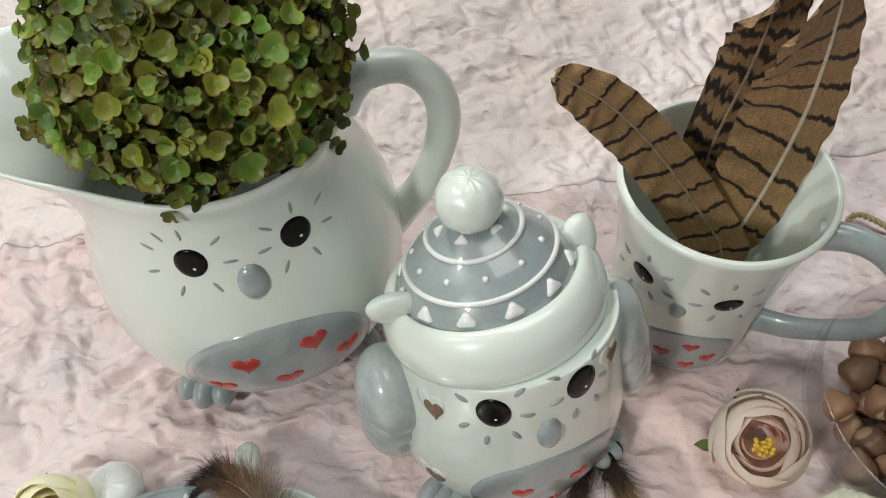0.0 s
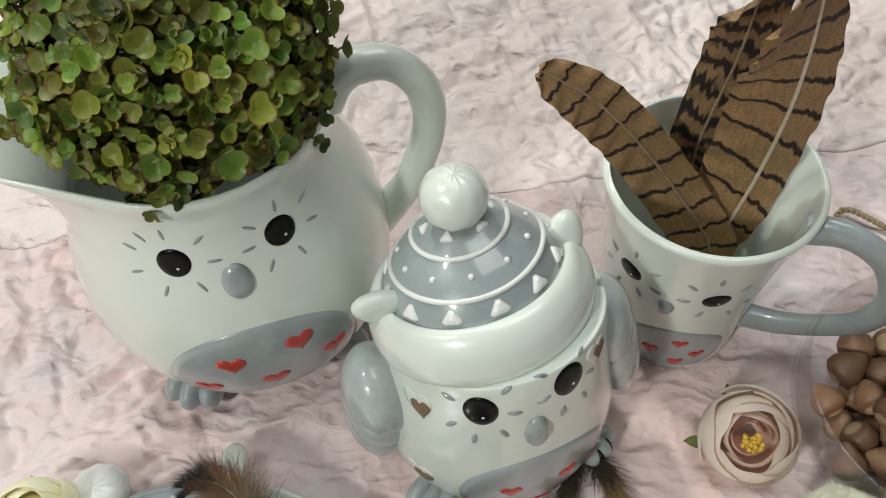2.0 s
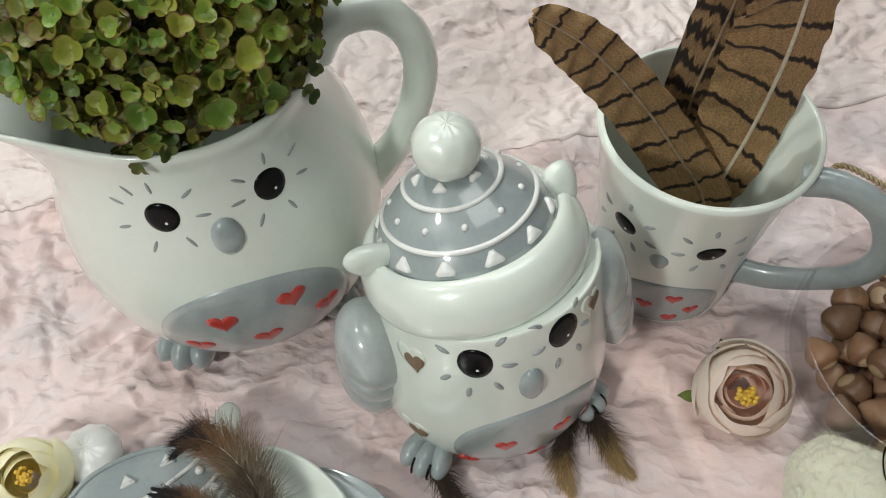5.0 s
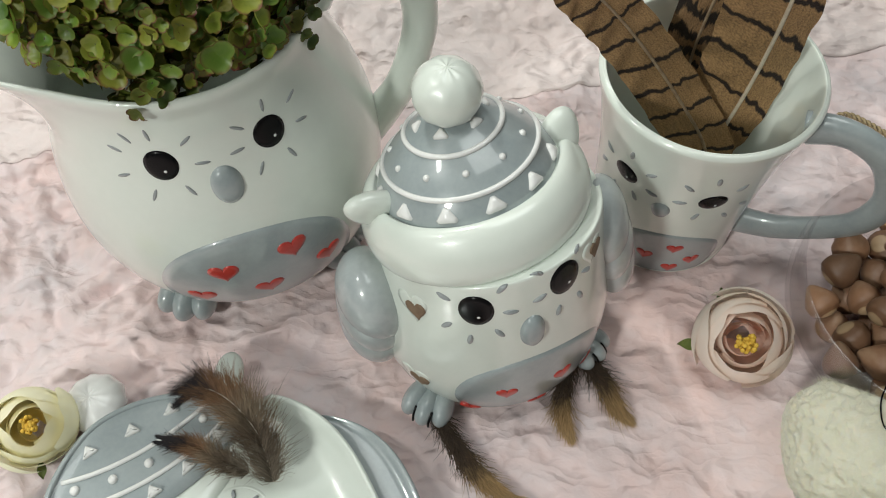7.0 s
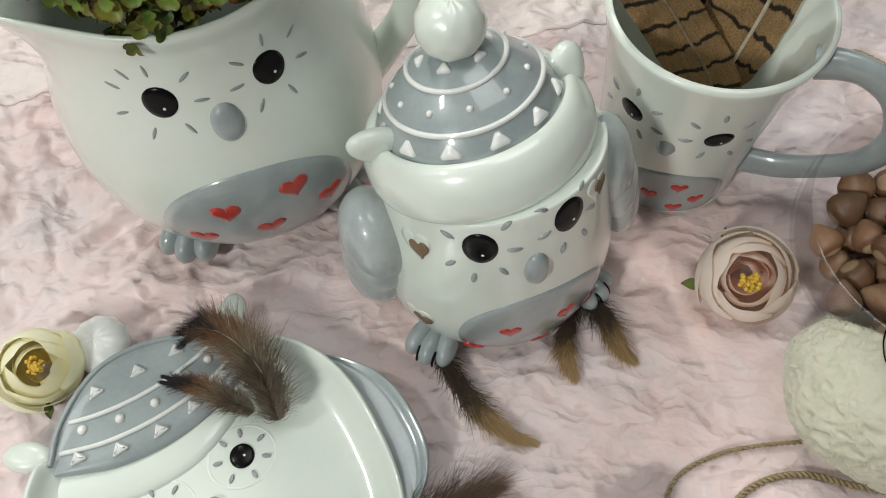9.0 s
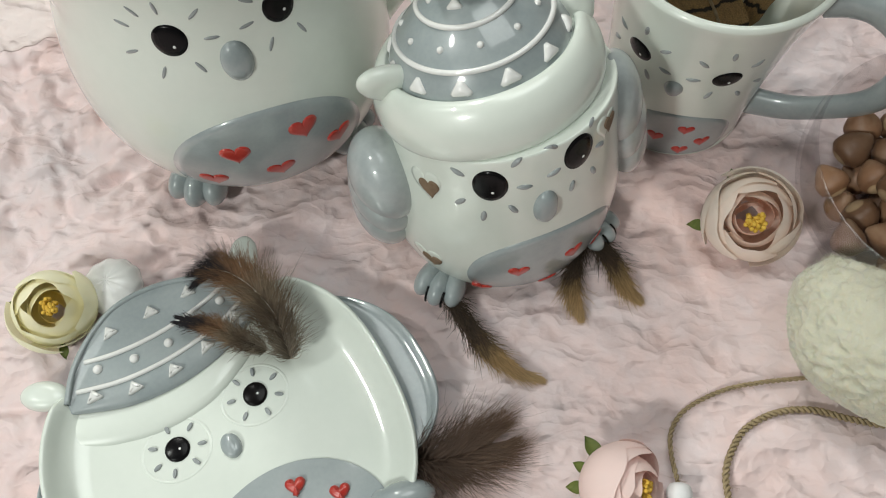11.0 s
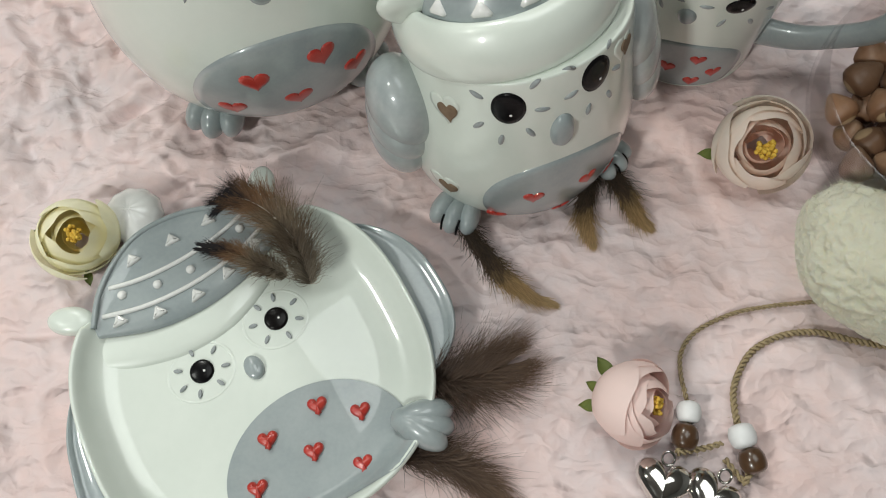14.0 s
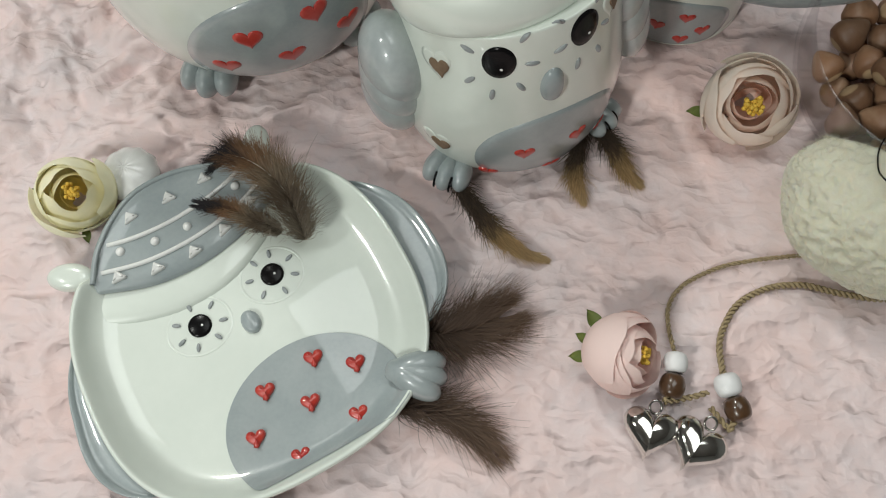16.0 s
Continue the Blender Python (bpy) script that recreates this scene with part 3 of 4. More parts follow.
# ---- owl oil burner with a knitted hat ----
def burner():
    owl = thing("oil_burner", BURNER.x, BURNER.y, 0, "white glazed owl burner with a grey patterned hat and bobble", "oil burner")
    add("body", *turned_mesh(BURNER), WHITE, owl)
    add("hat_cuff", *turned_mesh(CUFF), WHITE, owl, "white rolled hat cuff")
    hat = add("hat", *turned_mesh(HAT), GREY, owl, "grey glazed pointed hat with white relief")
    for z, bend in ((0.1192, 0.0008), (0.1295, 0.0006)):
        line = [HAT.at(q, s_at(HAT, z + bend * math.sin(q * 2 + 1)), 0, 0, 0.0001) for q in np.linspace(0, 2 * math.pi, 97)]
        add("hat_ridge", *tube(line, 0.00105, 10, caps=False), SPOT, hat, base=owl)
    for k in range(12):
        decal("hat_triangle", HAT, -2.2 + k * 0.5236, 0.1136, 0.0041, 0.0036, 0.0014, SPOT, hat, triangle, n=18, base=owl)
    for k in range(11):
        decal("hat_dot", HAT, -1.93 + k * 0.5712, 0.1244, 0.0013, 0.0013, 0.0009, SPOT, hat, n=14, m=3, base=owl)
    for k in range(6):
        decal("hat_triangle", HAT, -1.74 + k * 1.047, 0.1338, 0.0030, 0.0028, 0.0010, SPOT, hat, triangle, n=18, base=owl)
    add("bobble", *ellipsoid((0.0817, 0.2836, 0.1436), (0.0124, 0.0124, 0.0120), None, 40, 28, lambda p: 1 + 0.018 * math.sin(9 * math.atan2(p[1], p[0])) * math.cos(6 * p[2])), WHITE, owl, "round white bobble")
    for x, y, z, rx, ry, rz in ((0.0575, 0.2597, 0.1070, 8, -62, 14), (0.1222, 0.2865, 0.1130, -42, 22, 10)):
        turn = rot(rx, ry, rz)
        dish = lambda p: 1 - (0.28 * max(-p[1], 0) ** 4 * (1 - p[0] ** 2) * (1 - p[2] ** 2))
        add("ear", *ellipsoid((x, y, z), (0.0084, 0.0054, 0.0140), turn, 28, 18, dish), WHITE, owl, "small rounded white ear")
    face(owl, BURNER, [(-1.701, 0.0920), (-0.894, 0.0999)], (-1.216, 0.0781), ([(-1.996, 0.0947), (-1.935, 0.0797), (-1.727, 0.0747), (-1.491, 0.0799), (-1.408, 0.0918), (-1.492, 0.1047)], [(-1.174, 0.1092), (-1.153, 0.0958), (-0.973, 0.0837), (-0.735, 0.0836), (-0.637, 0.0941), (-0.707, 0.1096)]), (0.0066, 0.0080), (0.0050, 0.0092, 0.0030), (0.0030, 0.0012, 0.0008))
    decal("belly", BURNER, -1.12, 0.030, 0.0365, 0.0310, 0.0005, GREY, owl, n=56, m=8, low=0.0035, label="grey glazed belly")
    for az, z in ((-1.406, 0.0359), (-0.931, 0.0371), (-1.694, 0.0130), (-0.55, 0.018), (-1.1, 0.012)):
        decal("heart", BURNER, az, z, 0.0046, 0.0046, 0.0005, RED, owl, heart, lift=0.0008)
    for az, z, a, tn in ((-2.27, 0.0792, 0.0066, 0.45), (-2.173, 0.0298, 0.0066, 0.2), (-0.522, 0.1000, 0.0055, -0.3), (0.6, 0.06, 0.006, 0)):
        well = decal("cutout_rim", BURNER, az, z, a * 1.20, a * 1.15, 0.0002, WHITE, owl, heart, turn=tn)
        # Flat patch, no hole cut: brown inside and its shade both in the colour.
        decal("cutout", BURNER, az + 0.045, z - a * 0.10, a * 0.76, a * 0.72, 0.00005, HOLE, well, heart, turn=tn, lift=0.0007, base=owl, label="heart-shaped opening drawn as a dark brown patch")
    for az, lobes in ((-2.76, ((0.0515, 0.0585, 0.0145, 0.0195, 0.0215), (0.0532, 0.0465, 0.0138, 0.0190, 0.0225), (0.0545, 0.0340, 0.0128, 0.0180, 0.0235))),
                      (0.12, ((0.0440, 0.0810, 0.0105, 0.0175, 0.0205), (0.0482, 0.0680, 0.0105, 0.0178, 0.0210), (0.0518, 0.0550, 0.0100, 0.0168, 0.0215)))):
        wing = None
        for r, z, a, b, c in lobes:
            centre = (BURNER.x + r * math.cos(az), BURNER.y + r * math.sin(az), z)
            shell = ellipsoid(centre, (a, b, c), rot(0, -14, 0) if az > 0 else rot(0, 8, math.degrees(az)), 32, 22)
            if wing is None:
                wing = add("wing", *shell, WING, owl, "grey glazed wing in three overlapping lobes")
            else:
                add("wing_lobe", *shell, WING, wing, base=owl)
    for fx, fy, az, size in ((0.0745, 0.2205, -1.95, 0.0112), (0.1475, 0.2510, -0.60, 0.0100)):
        toes = foot(owl, fx, fy, 0.0075, az, size)
        for k in (-0.5, 0.5):
            d, e = np.array((math.cos(az), math.sin(az), 0)), np.array((-math.sin(az), math.cos(az), 0))
            base_ = np.array((fx, fy, 0)) + e * k * size * 0.66
            path = [base_ + d * size * a + np.array((0, 0, 0.0075 + size * h)) for a, h in ((0.30, 0.40), (0.52, 0.26), (0.66, 0.02), (0.70, -0.25))]
            add("claw", *tube(spline(path, 4), 0.0006, 8, squash=0.8), BLACK, toes, "thin black painted claw line", base=owl)
    return owl


burner()


# ---- owl jug and its plant ----
def jug():
    owl = thing("jug", JUG.x, JUG.y, 0, "large white glazed owl jug with grey belly and red hearts", "jug")
    add("body", *turned_mesh(JUG, 128), WHITE, owl)
    d = np.array((math.cos(0.25), math.sin(0.25)))
    path = spline([(0.0500, 0.136), (0.0560, 0.1455), (0.0650, 0.1508), (0.0787, 0.1497), (0.0900, 0.1360), (0.0926, 0.1130), (0.0850, 0.0840), (0.0740, 0.0650), (0.0640, 0.0520)], 6)
    add("handle", *tube([(JUG.x + s * d[0], JUG.y + s * d[1], z) for s, z in path], [0.0095, 0.0080, 0.0074, 0.0074, 0.0076, 0.0095], 22, 0.85, up=(d[1], -d[0], 0.01)), WHITE, owl, "white glazed loop handle")
    face(owl, JUG, [(-1.55, 0.1188), (-0.82, 0.1204)], [(-1.19, 0.1073)][0], ([(-1.84, 0.1238), (-1.74, 0.1299), (-1.58, 0.1323), (-1.35, 0.1286), (-1.29, 0.1182), (-1.41, 0.1077), (-1.64, 0.1058), (-1.82, 0.1125)], [(-1.01, 0.1278), (-0.80, 0.1319), (-0.58, 0.1271), (-0.58, 0.1162), (-0.74, 0.1078), (-0.96, 0.1085), (-1.06, 0.1189)]), (0.0064, 0.0066), (0.0060, 0.0085, 0.0026), (0.0029, 0.0007, 0.0002))
    decal("belly", JUG, -1.19, 0.046, 0.044, 0.0385, 0.0006, GREY, owl, n=64, m=10, low=0.0065, label="grey glazed belly")
    for az, z in [(-1.39, 0.0629), (-0.97, 0.0668), (-1.17, 0.0440), (-0.76, 0.0476), (-1.59, 0.0423)]:
        decal("heart", JUG, az, z, 0.0064, 0.0062, 0.0004, RED, owl, heart, lift=0.0009)
    foot(owl, -0.0430, 0.2690, 0.0080, -1.75, 0.0135)
    foot(owl, 0.0270, 0.3030, 0.0080, -0.45, 0.0135)
    return owl


jug()

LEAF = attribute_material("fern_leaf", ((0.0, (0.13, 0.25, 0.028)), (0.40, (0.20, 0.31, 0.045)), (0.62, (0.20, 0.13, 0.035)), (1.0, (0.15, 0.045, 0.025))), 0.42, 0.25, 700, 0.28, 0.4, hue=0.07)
# Darker copy of the leaf colours: shade inside the bush put in the colour.
LEAF_SHADED = attribute_material("fern_leaf_shaded", ((0.0, (0.075, 0.135, 0.018)), (0.42, (0.13, 0.18, 0.03)), (0.62, (0.16, 0.095, 0.028)), (1.0, (0.12, 0.038, 0.02))), 0.5, 0.25, 700, 0.22, 0.5, island=True, hue=0.08)
STEM = material("fern_stem", (0.07, 0.10, 0.03), 0.6, second=(0.10, 0.06, 0.03), grain=200)


def leaf_shape(seed, rad=0.0040):
    """A cupped round leaf with shallow lobes; shade grows towards its browned edge."""
    rng = np.random.RandomState(seed)
    lobes, ph = (3, 4, 3, 3)[seed % 4], rng.rand() * 6
    v, sh, n, m = [], [], 24, 3
    for i in range(m + 1):
        k = i / m
        for j in range(n):
            q = 2 * math.pi * j / n
            notch = abs(math.cos(lobes * q / 2 + ph)) ** 0.45
            r = rad * k * (0.60 + 0.46 * notch + 0.06 * math.sin(2 * q + ph))
            v.append((r * math.cos(q), r * math.sin(q), rad * (0.50 * k * k - 0.22 * k * (1 - notch) + 0.14 * k * math.sin(2 * q + ph))))
            sh.append(0.06 + (0.34 + 0.10 * (seed % 3)) * k ** 5 + rng.rand() * 0.16)
    f = [(i * n + j, i * n + (j + 1) % n, (i + 1) * n + (j + 1) % n, (i + 1) * n + j) for i in range(m) for j in range(n)]
    return v, f, sh


def fern(cx, cy, cz, rad):
    plant = thing("potted_plant", cx, cy, cz - rad * 0.5, "bushy artificial green fern with browned round leaves in the jug", "plant")
    rng = np.random.RandomState(11)
    shapes = [leaf_shape(40 + k, 0.0029 + 0.0004 * k) for k in range(4)]
    meshes = [mesh_of("leaf", v, f, LEAF, shade=s) for v, f, s in shapes]
    base = np.array((cx, cy, cz - rad * 0.75))
    stems, inner_v, inner_f, inner_s, made = [], [], [], [], 0
    golden = math.pi * (3 - math.sqrt(5))
    count = 2700
    for k in range(count):
        zc = 1 - 1.62 * (k + 0.5) / count
        q = k * golden + rng.randn() * 0.12
        d = np.array((math.sqrt(max(1 - zc * zc, 0)) * math.cos(q), math.sqrt(max(1 - zc * zc, 0)) * math.sin(q), zc))
        layer = k % 3
        bumpy = 1 + 0.10 * math.sin(5 * q) * math.sin(4 * zc + 1) + 0.055 * rng.randn()
        r = rad * (1.0, 0.93, 0.82)[layer] * bumpy
        p = np.array((cx, cy, cz)) + d * r * np.array((1.03, 1.0, 0.95))
        if p[2] < JUG.line[:, 1].max() - 0.012 and math.hypot(p[0] - JUG.x, p[1] - JUG.y) < 0.054:
            continue
        tilt = Vector(d + rng.randn(3) * 0.38 + np.array((0.10, -0.30, 0.45)))
        turn = tilt.to_track_quat("Z", "Y").to_matrix() @ Euler((0, 0, rng.rand() * 6)).to_matrix()
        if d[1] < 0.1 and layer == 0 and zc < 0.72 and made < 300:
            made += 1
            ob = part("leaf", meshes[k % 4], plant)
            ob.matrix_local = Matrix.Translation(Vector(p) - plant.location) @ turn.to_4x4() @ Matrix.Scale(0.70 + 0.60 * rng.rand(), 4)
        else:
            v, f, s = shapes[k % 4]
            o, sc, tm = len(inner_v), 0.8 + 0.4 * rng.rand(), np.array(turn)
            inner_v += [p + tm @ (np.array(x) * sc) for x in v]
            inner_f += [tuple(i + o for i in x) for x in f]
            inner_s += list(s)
        if k % 2 == 0:
            mid = base * 0.4 + p * 0.6 + rng.randn(3) * 0.004
            stems.append(tube(spline([base + rng.randn(3) * 0.008, mid, p], 4), 0.00045, 5))
    tagged(add("foliage", inner_v, inner_f, LEAF_SHADED, plant, "inner leaves of the fern, darkened in colour for shade", shade=inner_s), kind="stuff")
    tagged(add("stem_tangle", *merge(*stems), STEM, plant, "thin green stems"), kind="stuff")
    # Added filler, coloured near-black to stand for shade between the leaves.
    add("dark_core", *ellipsoid(base + np.array((0, 0, rad * 0.22)), (rad * 0.62, rad * 0.62, rad * 0.5), None, 24, 16), material("moss", (0.02, 0.03, 0.01), 0.95, bump=0.8), plant, "dark mossy core")
    return plant


fern(-0.0190, 0.3220, 0.1720, 0.0505)


# ---- owl plate ----
PX, PY = -0.012, 0.142
PE1, PE2 = np.array((0.86, 0.51)), np.array((-0.51, 0.86))


def on_plate(a, b, z):
    p = np.array((PX, PY)) + a * PE1 + b * PE2
    return np.array((p[0], p[1], z))


def plate_edge(q, k=1.0):
    c, s = math.cos(q), math.sin(q)
    n = 2.55
    return 0.004 + k * 0.0735 * math.copysign(abs(c) ** (2 / n), c), k * 0.0710 * math.copysign(abs(s) ** (2 / n), s)


def pad(name, outline, z0, z1, mat_, parent, label="", base=None, inset=0.0022, dome=0.0, m=5):
    """A raised slab with rounded edges on the plate, from an outline of (a, b)."""
    o = np.array(outline, float)
    c = o.mean(0)
    n = len(o)
    nxt, prv = np.roll(o, -1, 0), np.roll(o, 1, 0)
    t = nxt - prv
    t /= np.linalg.norm(t, axis=1)[:, None] + 1e-12
    nor = np.stack([t[:, 1], -t[:, 0]], -1)
    if np.sum((o - c) * nor) < 0:
        nor = -nor
    rows = [[on_plate(*p, z0) for p in o]]
    for k in range(5):
        w = k / 4 * math.pi / 2
        rows.append([on_plate(*(p - q * inset * (1 - math.cos(w))), z1 - (min(inset, z1 - z0)) * (1 - math.sin(w))) for p, q in zip(o, nor)])
    top = o - nor * inset
    for k in range(1, m + 1):
        u = 1 - k / m
        rows.append([on_plate(*(c + (p - c) * u), z1 + dome * (1 - u * u)) for p in top])
    v, f = rings(rows)
    return add(name, v, f, mat_, parent, label, base)


def strip(name, low, high, profile, mat_, parent, label=""):
    """A glazed band on the plate between two lines of (a, b); profile: share of the way across, height."""
    pick = lambda line: np.stack([np.interp(np.linspace(0, 1, 48), np.linspace(0, 1, len(line)), np.array(line)[:, c]) for c in (0, 1)], -1)
    p, q = pick(low), pick(high)
    rows = [[on_plate(*(a + (c - a) * k), z) for a, c in zip(p, q)] for k, z in profile]
    rows = [[r[0] * 1.0 - np.array((0, 0, 0.006))] + r + [r[-1] - np.array((0, 0, 0.006))] for r in rows]
    v, f = rings(rows, False)
    return add(name, v, f, mat_, parent, label)


def blob(a, b, ra, rb, turn=0.0, shape=oval, n=26):
    out = []
    for j in range(n):
        x, y = shape(2 * math.pi * j / n)
        x, y = x * ra, y * rb
        out.append((a + x * math.cos(turn) - y * math.sin(turn), b + x * math.sin(turn) + y * math.cos(turn)))
    return out


def plate():
    owl = thing("plate", PX, PY, 0, "white glazed owl-shaped plate with grey hat, wings and belly", "plate")
    prof = [(0.0, 0.0062), (0.45, 0.0062), (0.72, 0.0066), (0.84, 0.0080), (0.91, 0.0115), (0.955, 0.0160), (0.975, 0.0176), (0.990, 0.0176), (1.0, 0.0163), (0.992, 0.0140), (0.955, 0.0095), (0.90, 0.0045), (0.82, 0.0015), (0.78, 0.0010), (0.0, 0.0020)]
    rows = []
    for k, z in spline(prof, 3):
        row = []
        for j in range(128):
            e, h = plate_edge(2 * math.pi * j / 128, max(k, 0))
            under = min(max((h - 0.036 - 6 * (e + 0.004) ** 2) / 0.010, 0), 1)
            row.append(on_plate(e, h, z + (min(z, 0.0075) - z) * under))
        rows.append(row)
    add("dish", *rings(rows), WHITE, owl)
    lower = spline([(-0.0640, 0.036), (-0.053, 0.0325), (-0.038, 0.0265), (-0.018, 0.0225), (0.004, 0.0245), (0.024, 0.034), (0.042, 0.0475), (0.0535, 0.0545)], 6)
    upper = spline([(-0.0600, 0.0500), (-0.048, 0.0465), (-0.026, 0.0385), (-0.002, 0.0372), (0.022, 0.0430), (0.041, 0.0540), (0.0460, 0.0590)], 6)
    strip("hat_cuff", lower, upper, ((0, 0.0060), (0.04, 0.0068), (0.12, 0.0078), (0.30, 0.0086), (0.60, 0.0092), (0.90, 0.0094), (1.0, 0.0093)), WHITE, owl, "white glazed hat cuff")
    dome = spline([(-0.049, 0.0500), (-0.042, 0.063), (-0.031, 0.074), (-0.0185, 0.0812), (-0.004, 0.0830), (0.0114, 0.0805), (0.028, 0.0735), (0.039, 0.0645), (0.043, 0.0570)], 6)
    base_line = spline([(0.042, 0.0540), (0.022, 0.0425), (-0.002, 0.0368), (-0.026, 0.0380), (-0.049, 0.0460)], 6)
    hat = strip("hat", base_line[::-1], dome, ((0, 0.0100), (0.03, 0.0122), (0.2, 0.0126), (0.6, 0.0126), (0.9, 0.0130), (1.0, 0.0150), (1.03, 0.0120), (1.0, 0.0040)), GREY, owl, "grey glazed hat with white relief")
    rim = [on_plate(*p, 0.0142) for p in dome]
    add("hat_rim", *tube(rim, 0.0013, 12), GREY, hat, base=owl)
    for off, lim in ((0.0120, (-0.044, 0.040)), (0.0250, (-0.037, 0.032))):
        line = []
        for e in np.linspace(lim[0], lim[1], 30):
            b = np.interp(e, base_line[::-1, 0], base_line[::-1, 1]) + off - 1.5 * (e + 0.003) ** 2
            line.append(on_plate(e, b, 0.0130))
        add("hat_ridge", *tube(line, 0.0011, 10), SPOT, hat, base=owl)
    for a, b, tn in ((-0.038, 0.0480, 0.0), (-0.0215, 0.0435, 0.1), (-0.004, 0.0428, 0.2), (0.012, 0.0460, 0.3), (0.028, 0.0530, 0.4), (-0.023, 0.0720, 0.2), (-0.004, 0.0725, 0.0), (0.014, 0.0735, -0.1)):
        pad("hat_triangle", blob(a, b, 0.0033, 0.0030, tn, triangle, 21), 0.0124, 0.0145, SPOT, hat, base=owl, inset=0.0012)
    for a, b in ((-0.033, 0.0590), (-0.0175, 0.0560), (-0.002, 0.0555), (0.012, 0.0580), (0.025, 0.0630)):
        add("hat_dot", *ellipsoid(on_plate(a, b, 0.0128), (0.0021, 0.0021, 0.0018), None, 16, 10), SPOT, hat, base=owl)
    add("bobble", *ellipsoid(on_plate(-0.0155, 0.0945, 0.009), (0.0136, 0.0136, 0.0085), None, 44, 30, lambda p: 1 + 0.03 * math.sin(11 * math.atan2(p[1], p[0])) * (1 - p[2] * 0.6)), SPOT, owl, "white fluffy-textured bobble in relief")
    for a, b, tn in ((-0.0575, 0.0600, 150), (0.0420, 0.0790, 60)):
        add("ear", *ellipsoid(on_plate(a, b, 0.0095), (0.0105, 0.0066, 0.0055), rot(0, 0, tn + 31), 28, 16, lambda p: 1 - 0.3 * max(p[2], 0) ** 3), WHITE, owl, "small white ear")
    for ea, eb, lashes in ((-0.0164, 0.0127, (95, 150, 200, 245, 300, 345, 40)), (0.0215, 0.0187, (20, 75, 120, 170, 225, 280, 330))):
        ringline = [on_plate(ea + 0.0145 * math.cos(q), eb + 0.0128 * math.sin(q), 0.0059) for q in np.linspace(0, 2 * math.pi, 48)]
        add("face_ridge", *tube(ringline, 0.0009, 10, 0.5, caps=False), WHITE, owl)
        eye = pad("eye", blob(ea, eb, 0.0053, 0.0053), 0.0055, 0.0074, BLACK, owl, "glossy black eye", inset=0.0012, dome=0.0004)
        # highlight of the eye, painted as a white dot
        add("painted_glint", *ellipsoid(on_plate(ea + 0.0012, eb - 0.0006, 0.0077), (0.0006, 0.0006, 0.0002), None, 10, 6), SPOT, eye, base=owl)
        for g in lashes:
            w = radians(g)
            pad("eyelash", blob(ea + 0.0105 * math.cos(w), eb + 0.0098 * math.sin(w), 0.0020, 0.0009, w, n=14), 0.0058, 0.0072, LASH, owl, inset=0.0005, m=2)
    pad("beak", blob(0.0041, 0.0032, 0.0042, 0.0056, 0.1), 0.0055, 0.0088, GREY, owl, "raised grey beak", inset=0.002, dome=0.0006)
    belly = []
    for j in range(64):
        q = 2 * math.pi * j / 64
        a, b = 0.0125 + 0.0405 * math.cos(q), -0.0475 + 0.0335 * math.sin(q)
        belly.append((a, max(b, -0.0655 + 0.5 * max(abs(a - 0.01) - 0.03, 0))))
    rows = []
    for i in range(15):
        u = i / 14
        row = []
        for a, b in belly:
            a, b = 0.0125 + (a - 0.0125) * u, -0.0475 + (b + 0.0475) * u
            x, y = abs((a - 0.004) / 0.0735) ** 2.55, abs(b / 0.0710) ** 2.55
            k = (x + y) ** (1 / 2.55)
            row.append(on_plate(a, b, np.interp(k, [0, 0.72, 0.84, 0.91, 0.955, 0.975], [0.0062, 0.0066, 0.0080, 0.0115, 0.0160, 0.0176]) + 0.0004))
        rows.append(row)
    add("belly", *rings(rows), GREY, owl, "grey glazed belly")
    for a, b in ((0.021, -0.025), (0.036, -0.036), (-0.0033, -0.028), (0.0116, -0.0416), (0.0274, -0.0559), (-0.015, -0.044), (-0.0015, -0.0597)):
        pad("heart", blob(a, b, 0.0043, 0.0042, -0.25, heart, 32), 0.0062, 0.0090, RED, owl, "raised glossy red heart", inset=0.0016, dome=0.0004)
    for m_ in (1, -1):
        rows = []
        for u in np.linspace(0, 1, 40):
            q = (0.52 - 0.98 * u) if m_ > 0 else (0.30 - 0.95 * u)
            swell = (0.0165 if m_ > 0 else 0.0115) * math.sin(math.pi * u ** 1.25) ** 0.75 + 0.001
            a0, b0 = plate_edge(q, 0.975)
            row = []
            for w, z in ((0.0, 0.0150), (0.10, 0.0136), (0.3, 0.0130), (0.6, 0.0128), (0.80, 0.0133), (0.90, 0.0152), (0.97, 0.0150), (1.0, 0.0125), (0.9, 0.0070), (0.5, 0.0040), (0.0, 0.0040)):
                a = a0 + swell * w * math.cos(q * 0.6)
                b = b0 + swell * w * math.sin(q * 0.6)
                row.append(on_plate(0.004 + m_ * (a - 0.004), b, z))
            rows.append(row)
        add("wing", *rings(rows), GREY, owl, "grey glazed wing")
    for a, b, g in ((0.0515, -0.0500, -38), (-0.036, -0.0680, -105)):
        toes = []
        for k in (-1, 0, 1):
            w = radians(g + 28 * k)
            toes.append(ellipsoid(on_plate(a + 0.0060 * math.cos(w), b + 0.0060 * math.sin(w), 0.0125), (0.0135, 0.0066, 0.0080), rot(0, 0, g + 24 * k + 31), 24, 14))
        add("foot", *merge(*toes), GREY, owl, "grey glazed foot with rounded toes")
    return owl


plate()


# ---- fluffy feathers on the paper and the plate ----
def fluff_material(name, stops):
    return attribute_material(name, stops, 0.7, 0.1, 900, 0.35, 0.35, island=True)


